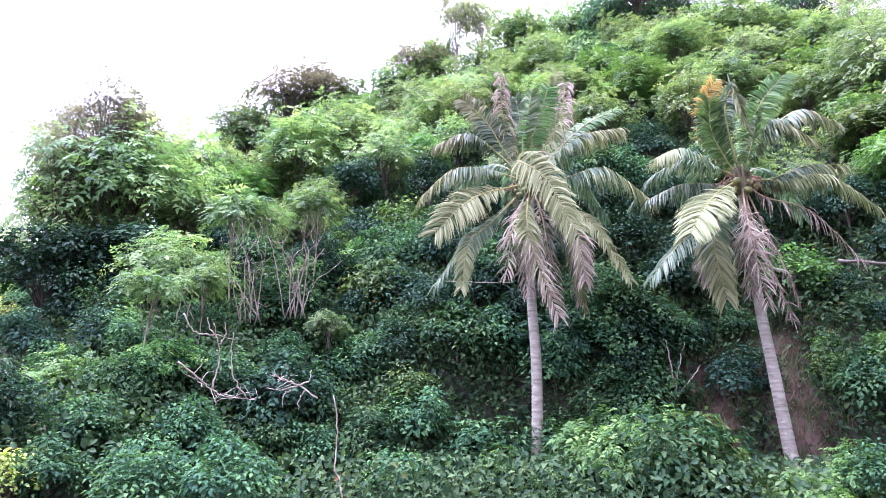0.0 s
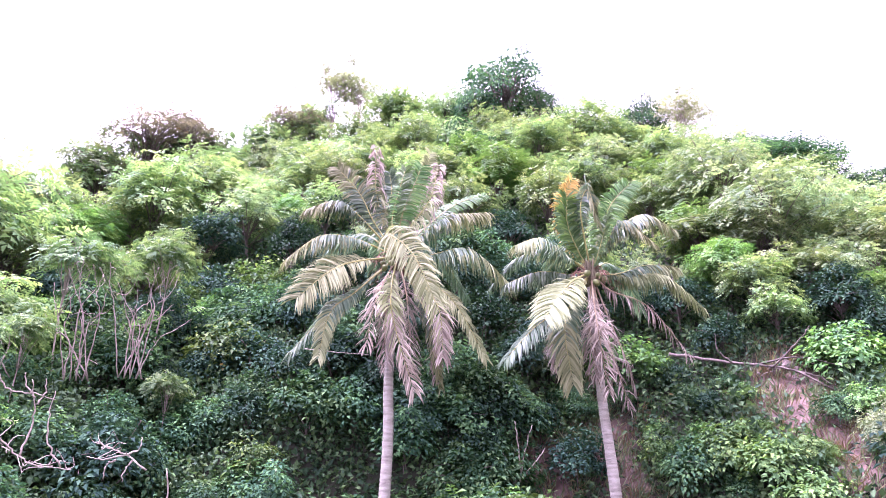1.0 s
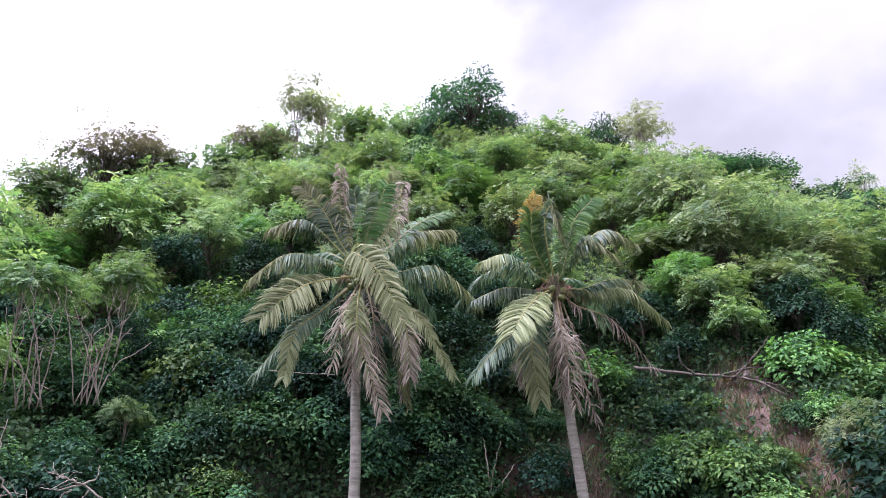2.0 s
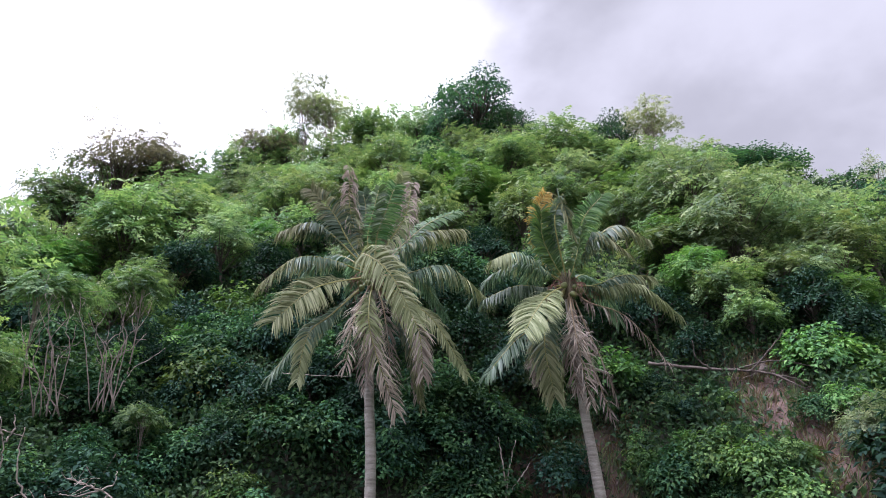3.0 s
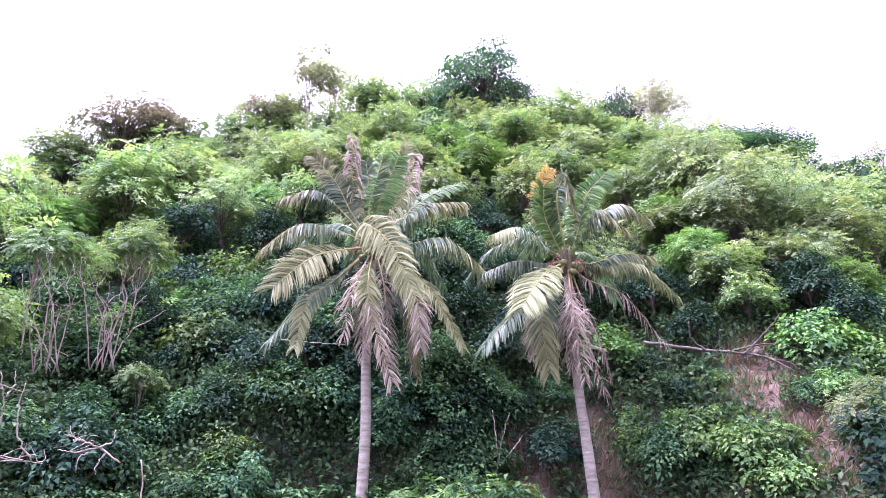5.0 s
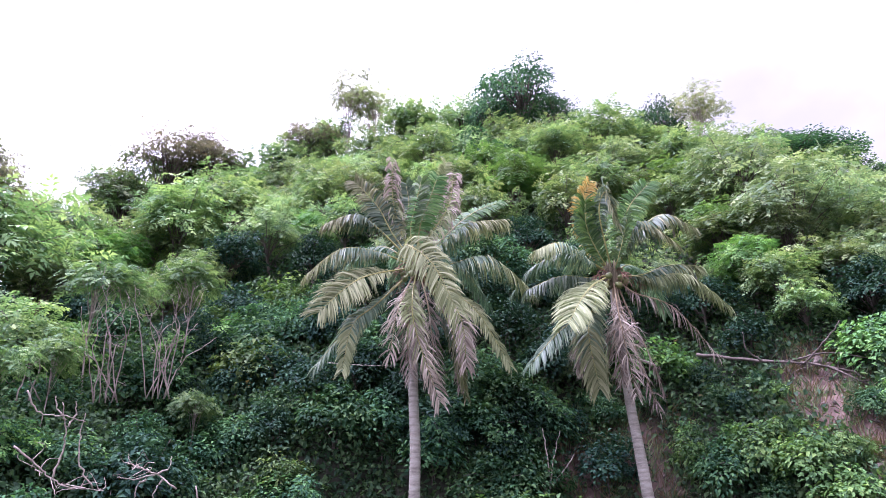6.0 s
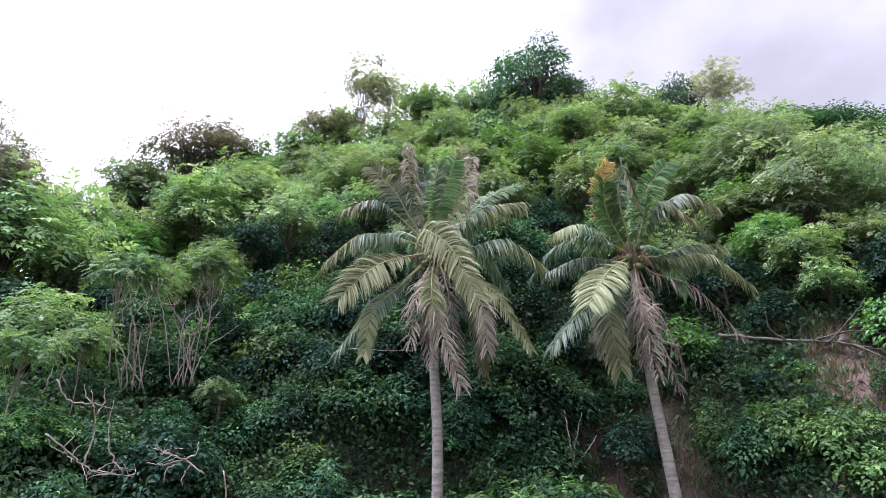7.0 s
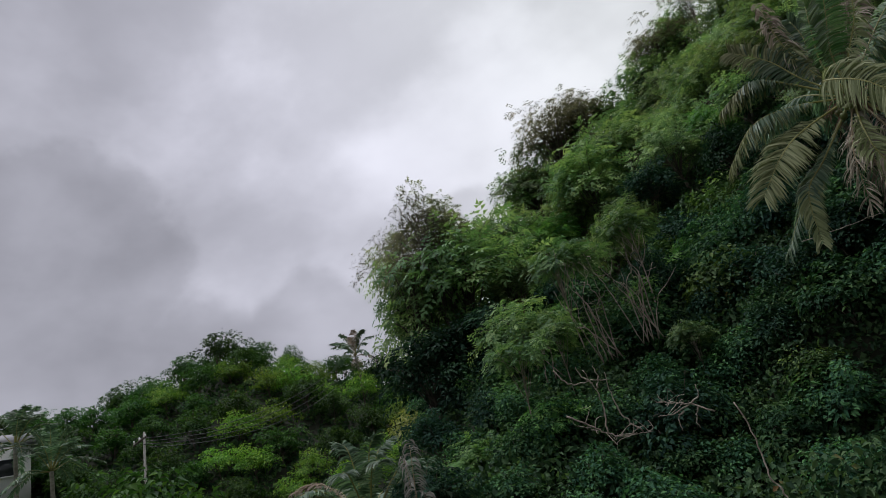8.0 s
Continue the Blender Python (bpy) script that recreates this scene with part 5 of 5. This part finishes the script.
branch_thing("dead_branch", "tangled pale dead branch on the leaves", "branch", [
    ([(-2.58, 15.30, 2.22), (-2.99, 15.20, 2.51), (-3.37, 15.11, 2.66), (-3.63, 15.04, 2.73)], 0.022, 0.008),
    ([(-2.99, 15.20, 2.51), (-2.77, 15.24, 2.64), (-2.76, 15.23, 2.86)], 0.022, 0.008),
    ([(-3.17, 15.17, 2.41), (-3.32, 15.14, 2.28), (-3.33, 15.15, 2.01)], 0.022, 0.008),
    ([(-2.99, 15.20, 2.51), (-3.41, 15.12, 2.41), (-3.71, 15.04, 2.43)], 0.022, 0.008),
    ([(-2.86, 15.24, 2.41), (-2.98, 15.22, 2.19), (-2.99, 15.23, 1.98)], 0.022, 0.008),
] + twigs([(-2.58, 15.30, 2.22), (-2.99, 15.20, 2.51), (-3.63, 15.04, 2.73)], 14, 0.5, 5), DEADWOOD, 6, 7)
branch_thing("liana", "pale dry liana stem hanging before the shrubs", "stem", [([(-1.55, 12.47, 0.34), (-1.62, 12.49, 0.67), (-1.71, 12.50, 0.96), (-1.70, 12.52, 1.60), (-1.79, 12.49, 2.16)], 0.017, 0.012)], DEADWOOD, 6, 11)
branch_thing("dry_stick", "broken dry stick standing in the thicket", "stick", [([(-4.85, 12.96, 0.24), (-4.76, 13.03, 0.63), (-4.69, 13.07, 0.91)], 0.035, 0.02), ([(-4.77, 13.02, 0.63), (-4.98, 12.96, 0.79), (-5.07, 12.92, 0.86)], 0.018, 0.008)], DEADWOOD, 6, 13)
branch_thing("dry_stick", "short curved dry stick among the leaves", "stick", [([(0.54, 14.07, 0.10), (0.52, 14.09, 0.39), (0.47, 14.11, 0.55)], 0.03, 0.02)], DEADWOOD, 6, 14)
branch_thing("bare_shrub", "clump of bare pinkish stems rising from the thicket", "shrub", [
    ([(-5.45, 18.52, 4.44), (-5.74, 18.16, 5.82), (-5.89, 17.99, 6.30), (-5.97, 17.84, 6.78)], 0.017, 0.006),
    ([(-5.18, 18.59, 4.45), (-5.26, 18.25, 6.07), (-5.49, 18.03, 6.63), (-5.70, 17.80, 7.19)], 0.017, 0.006),
    ([(-4.91, 18.67, 4.47), (-5.30, 18.21, 6.20), (-5.43, 18.00, 6.82), (-5.41, 17.81, 7.44)], 0.017, 0.006),
    ([(-5.32, 18.56, 4.45), (-5.35, 18.20, 6.15), (-5.05, 18.12, 6.79), (-5.19, 17.90, 7.39)], 0.017, 0.006),
    ([(-5.05, 18.63, 4.46), (-4.88, 18.36, 6.05), (-5.02, 18.18, 6.61), (-4.93, 18.04, 7.18)], 0.017, 0.006),
    ([(-5.45, 18.52, 4.44), (-5.48, 18.33, 5.41), (-5.95, 18.12, 5.69), (-6.06, 18.01, 6.00)], 0.017, 0.006),
    ([(-5.18, 18.59, 4.45), (-5.13, 18.36, 5.78), (-4.86, 18.32, 6.26), (-4.81, 18.21, 6.72)], 0.017, 0.006),
    ([(-4.91, 18.67, 4.47), (-5.58, 18.25, 5.66), (-5.55, 18.16, 6.09), (-5.59, 18.04, 6.50)], 0.017, 0.006),
]
    + twigs([(-5.19, 18.56, 4.64), (-5.59, 18.23, 5.72), (-5.97, 17.84, 6.78)], 5, 0.8, 20, 0.006, 0.7)
    + twigs([(-5.19, 18.56, 4.64), (-5.31, 18.24, 6.06), (-5.41, 17.81, 7.44)], 5, 0.8, 21, 0.006, 0.7)
    + twigs([(-5.19, 18.56, 4.64), (-5.07, 18.34, 5.91), (-4.93, 18.04, 7.18)], 5, 0.8, 22, 0.006, 0.7)
    + twigs([(-5.19, 18.56, 4.64), (-5.01, 18.41, 5.68), (-4.81, 18.21, 6.72)], 5, 0.8, 23, 0.006, 0.7)
    , PALE_BARK, 6, 20)
branch_thing("bare_shrub", "fan of bare pinkish stems with few leaves", "shrub", [
    ([(-4.26, 18.81, 4.62), (-4.56, 18.38, 6.30), (-4.73, 18.18, 6.90), (-4.81, 17.97, 7.50)], 0.017, 0.006),
    ([(-3.98, 18.87, 4.63), (-4.08, 18.56, 6.07), (-4.33, 18.37, 6.56), (-4.58, 18.17, 7.05)], 0.017, 0.006),
    ([(-3.70, 18.93, 4.64), (-4.14, 18.58, 5.94), (-4.33, 18.42, 6.38), (-4.35, 18.29, 6.83)], 0.017, 0.006),
    ([(-4.12, 18.84, 4.62), (-4.11, 18.53, 6.16), (-3.76, 18.46, 6.72), (-3.88, 18.28, 7.25)], 0.017, 0.006),
    ([(-3.84, 18.90, 4.63), (-3.63, 18.58, 6.36), (-3.75, 18.39, 6.97), (-3.64, 18.22, 7.58)], 0.017, 0.006),
    ([(-4.26, 18.81, 4.62), (-3.69, 18.61, 6.22), (-3.75, 18.45, 6.78), (-3.41, 18.34, 7.36)], 0.017, 0.006),
    ([(-3.98, 18.87, 4.63), (-3.72, 18.58, 6.31), (-3.28, 18.49, 6.93), (-3.08, 18.35, 7.54)], 0.017, 0.006),
    ([(-3.70, 18.93, 4.64), (-3.91, 18.66, 5.82), (-3.50, 18.64, 6.24), (-3.17, 18.59, 6.66)], 0.017, 0.006),
    ([(-4.12, 18.84, 4.62), (-3.92, 18.67, 5.73), (-3.98, 18.58, 6.09), (-4.20, 18.44, 6.44)], 0.017, 0.006),
    ([(-3.84, 18.90, 4.63), (-3.47, 18.78, 5.64), (-3.07, 18.78, 5.98), (-2.66, 18.76, 6.33)], 0.017, 0.006),
]
    + twigs([(-3.99, 18.84, 4.82), (-4.41, 18.45, 6.18), (-4.81, 17.97, 7.50)], 5, 0.8, 40, 0.006, 0.7)
    + twigs([(-3.99, 18.84, 4.82), (-4.18, 18.59, 5.83), (-4.35, 18.29, 6.83)], 5, 0.8, 41, 0.006, 0.7)
    + twigs([(-3.99, 18.84, 4.82), (-3.83, 18.58, 6.21), (-3.64, 18.22, 7.58)], 5, 0.8, 42, 0.006, 0.7)
    + twigs([(-3.99, 18.84, 4.82), (-3.55, 18.64, 6.18), (-3.08, 18.35, 7.54)], 5, 0.8, 43, 0.006, 0.7)
    + twigs([(-3.99, 18.84, 4.82), (-4.10, 18.65, 5.64), (-4.20, 18.44, 6.44)], 5, 0.8, 44, 0.006, 0.7)
    , PALE_BARK, 6, 40)
branch_thing("bare_shrub", "thin bare twigs in the thicket", "shrub", [
    ([(-7.04, 17.98, 4.36), (-6.94, 17.89, 5.05), (-6.82, 17.90, 5.27), (-6.62, 17.93, 5.49)], 0.017, 0.006),
    ([(-6.80, 18.07, 4.37), (-6.69, 17.96, 5.24), (-6.76, 17.87, 5.51), (-6.83, 17.78, 5.78)], 0.017, 0.006),
    ([(-6.55, 18.16, 4.39), (-6.93, 17.90, 5.05), (-7.08, 17.80, 5.25), (-7.10, 17.75, 5.45)], 0.017, 0.006),
]
    + twigs([(-6.80, 18.04, 4.56), (-6.71, 17.99, 5.02), (-6.62, 17.93, 5.49)], 5, 0.8, 60, 0.006, 0.7)
    + twigs([(-6.80, 18.04, 4.56), (-6.95, 17.90, 5.01), (-7.10, 17.75, 5.45)], 5, 0.8, 61, 0.006, 0.7)
    , PALE_BARK, 6, 60)
branch_thing("fallen_log", "fallen dark log with bare branches across the bank", "log", [
    ([(11.29, 17.59, 6.05), (12.27, 16.79, 5.77), (12.99, 15.99, 5.54), (13.60, 15.20, 5.26), (13.95, 14.33, 4.63)], 0.055, 0.025),
    ([(12.99, 15.99, 5.54), (13.66, 15.15, 5.63), (14.24, 14.33, 5.32)], 0.032, 0.012),
    ([(13.60, 15.20, 5.26), (13.98, 14.58, 4.91), (14.03, 13.98, 3.92)], 0.032, 0.012),
    ([(12.52, 16.36, 5.64), (12.14, 16.40, 5.97), (12.06, 16.33, 6.46)], 0.030, 0.010),
    ([(13.25, 15.64, 5.42), (13.72, 15.10, 6.04), (13.93, 14.77, 6.45)], 0.030, 0.010),
] + twigs([(12.27, 16.79, 5.77), (12.99, 15.99, 5.54), (13.95, 14.33, 4.63)], 18, 0.9, 9), BARK, 6, 80)
branch_thing("bare_twig", "dry upright twig at the edge of the bank", "branch", [([(6.11, 16.92, 2.15), (6.28, 16.81, 3.03), (6.44, 16.68, 3.66)], 0.022, 0.008)], DEADWOOD, 6, 90)
branch_thing("bare_twig", "dry upright twig at the edge of the bank", "branch", [([(6.04, 16.95, 2.15), (6.54, 16.73, 2.75), (6.76, 16.62, 3.09)], 0.022, 0.008)], DEADWOOD, 6, 91)
branch_thing("bare_twig", "dry upright twig at the edge of the bank", "branch", [([(6.19, 16.88, 2.49), (6.08, 16.85, 3.32), (6.02, 16.83, 3.75)], 0.022, 0.008)], DEADWOOD, 6, 92)
branch_thing("hanging_vine", "thin pale vine stretched through the thicket", "vine", [([(0.46, 18.55, 5.68), (1.31, 18.52, 5.63), (2.25, 18.44, 5.61)], 0.012, 0.008)], DEADWOOD, 5, 97)


# ---- utility pole with its cables ----
def build_pole():
    x, y, z = -33.63, 23.81, 10.11
    g = float(terrain(x, y))
    root = new("utility_pole")
    root.location = (x, y, g)
    tagged(root, "grey concrete utility pole at the foot of the far hill", "pole")
    part("shaft", mesh("pole_shaft", *tube([(0, 0, -0.4), (0.1, 0, 4), (0.35, 0.1, z - g)], [0.11, 0.085, 0.06], 10), POLE, smooth=True), root)
    part("cross_arm", mesh("pole_arm", *tube([(-0.8, 0.2, z - g - 0.5), (0, 0, z - g - 0.45), (0.9, -0.2, z - g - 0.4)], [0.05, 0.06, 0.05], 6), BARK), root)
    for k in range(3):
        q = (-0.7 + 0.75 * k, 0.18 - 0.18 * k, z - g - 0.42)
        part("insulator", mesh("insulator", *tube([q, (q[0], q[1], q[2] + 0.1), (q[0], q[1], q[2] + 0.2)], [0.05, 0.06, 0.03], 8), PLASTER), root)


build_pole()

for k in range(4):
    a, b = np.array((-34.03 + 0.4 * k, 23.81, 9.91 - 0.25 * k)), np.array((-37.80, 46.94, 16.35 - 0.55 * k))
    f = np.linspace(0, 1, 14)[:, None]
    line = a + (b - a) * f - np.array([0, 0, 1.2]) * (4 * f * (1 - f))
    ob = new("cable", mesh("cable", *tube(line, np.full(14, 0.022), 5), WIRE))
    tagged(ob, "black overhead cable strung along the far hill", "cable", "overhead cables")



# ---- a white house behind the far palms ----
def build_house():
    x, y = -55.74, 25.88
    g = float(terrain(x, y))
    root = new("house")
    root.matrix_basis = pose(x, y, g, 0, 0, 62)
    tagged(root, "small white plastered house behind the palms", "house")

    def box(w, d, z0, z1, cx=0, cy=0):
        V = np.array([(cx + sx * w / 2, cy + sy * d / 2, z) for z in (z0, z1) for sx, sy in ((-1, -1), (1, -1), (1, 1), (-1, 1))])
        Q = np.array([(0, 3, 2, 1), (4, 5, 6, 7), (0, 1, 5, 4), (1, 2, 6, 5), (2, 3, 7, 6), (3, 0, 4, 7)])
        return V, Q
    part("wall", mesh("house_wall", *box(7, 6, -2, 3.0), PLASTER), root)
    V = np.array([(-4, -3.6, 3.0), (4, -3.6, 3.0), (4, 3.6, 3.0), (-4, 3.6, 3.0), (-4, 0, 4.6), (4, 0, 4.6)], float)
    part("roof", mesh("house_roof", V, np.array([(0, 1, 5), (0, 5, 4), (2, 3, 4), (2, 4, 5), (0, 4, 3), (1, 2, 5), (0, 3, 2), (0, 2, 1)]), ROOFING), root)
    for wx in (-2.0, 2.0):
        for z0 in (0.9,):
            w = part("window", mesh("house_window", *box(1.1, 0.1, z0, z0 + 1.2, wx, -3.01), PANE), root, "dark glazed window")
            part("sill", mesh("window_sill", *box(1.3, 0.2, z0 - 0.1, z0, wx, -3.08), PLASTER), w)


build_house()



# ---- stones on the bare soil ----
def build_stones():
    rng = np.random.default_rng(8)
    shapes = []
    for k in range(4):
        bm = bmesh.new()
        bmesh.ops.create_icosphere(bm, subdivisions=2, radius=1.0)
        for v in bm.verts:
            v.co *= 0.8 + 0.35 * noise.noise(v.co * 1.3 + Vector((k * 5, 0, 0)))
            v.co.z *= 0.7
        me = bpy.data.meshes.new("stone")
        bm.to_mesh(me)
        bm.free()
        me.materials.append(ROCK)
        shapes.append(me)
    made = 0
    while made < 60:
        az, r = radians(rng.uniform(20, 50)), rng.uniform(16, 22.5)
        x, y = math.sin(az) * r, math.cos(az) * r
        if float(bare(x, y)) < 0.5:
            continue
        s = 0.06 + 0.22 * rng.random() ** 3
        ob = new("stone", shapes[made % 4])
        ob.matrix_basis = Matrix.LocRotScale((x, y, float(terrain(x, y)) + s * 0.2), Euler(tuple(rng.uniform(0, 6, 3))), (s, s * 1.2, s))
        tagged(ob, "weathered brown stone lying on the bare soil", "stone", "stones on the landslip")
        made += 1


build_stones()
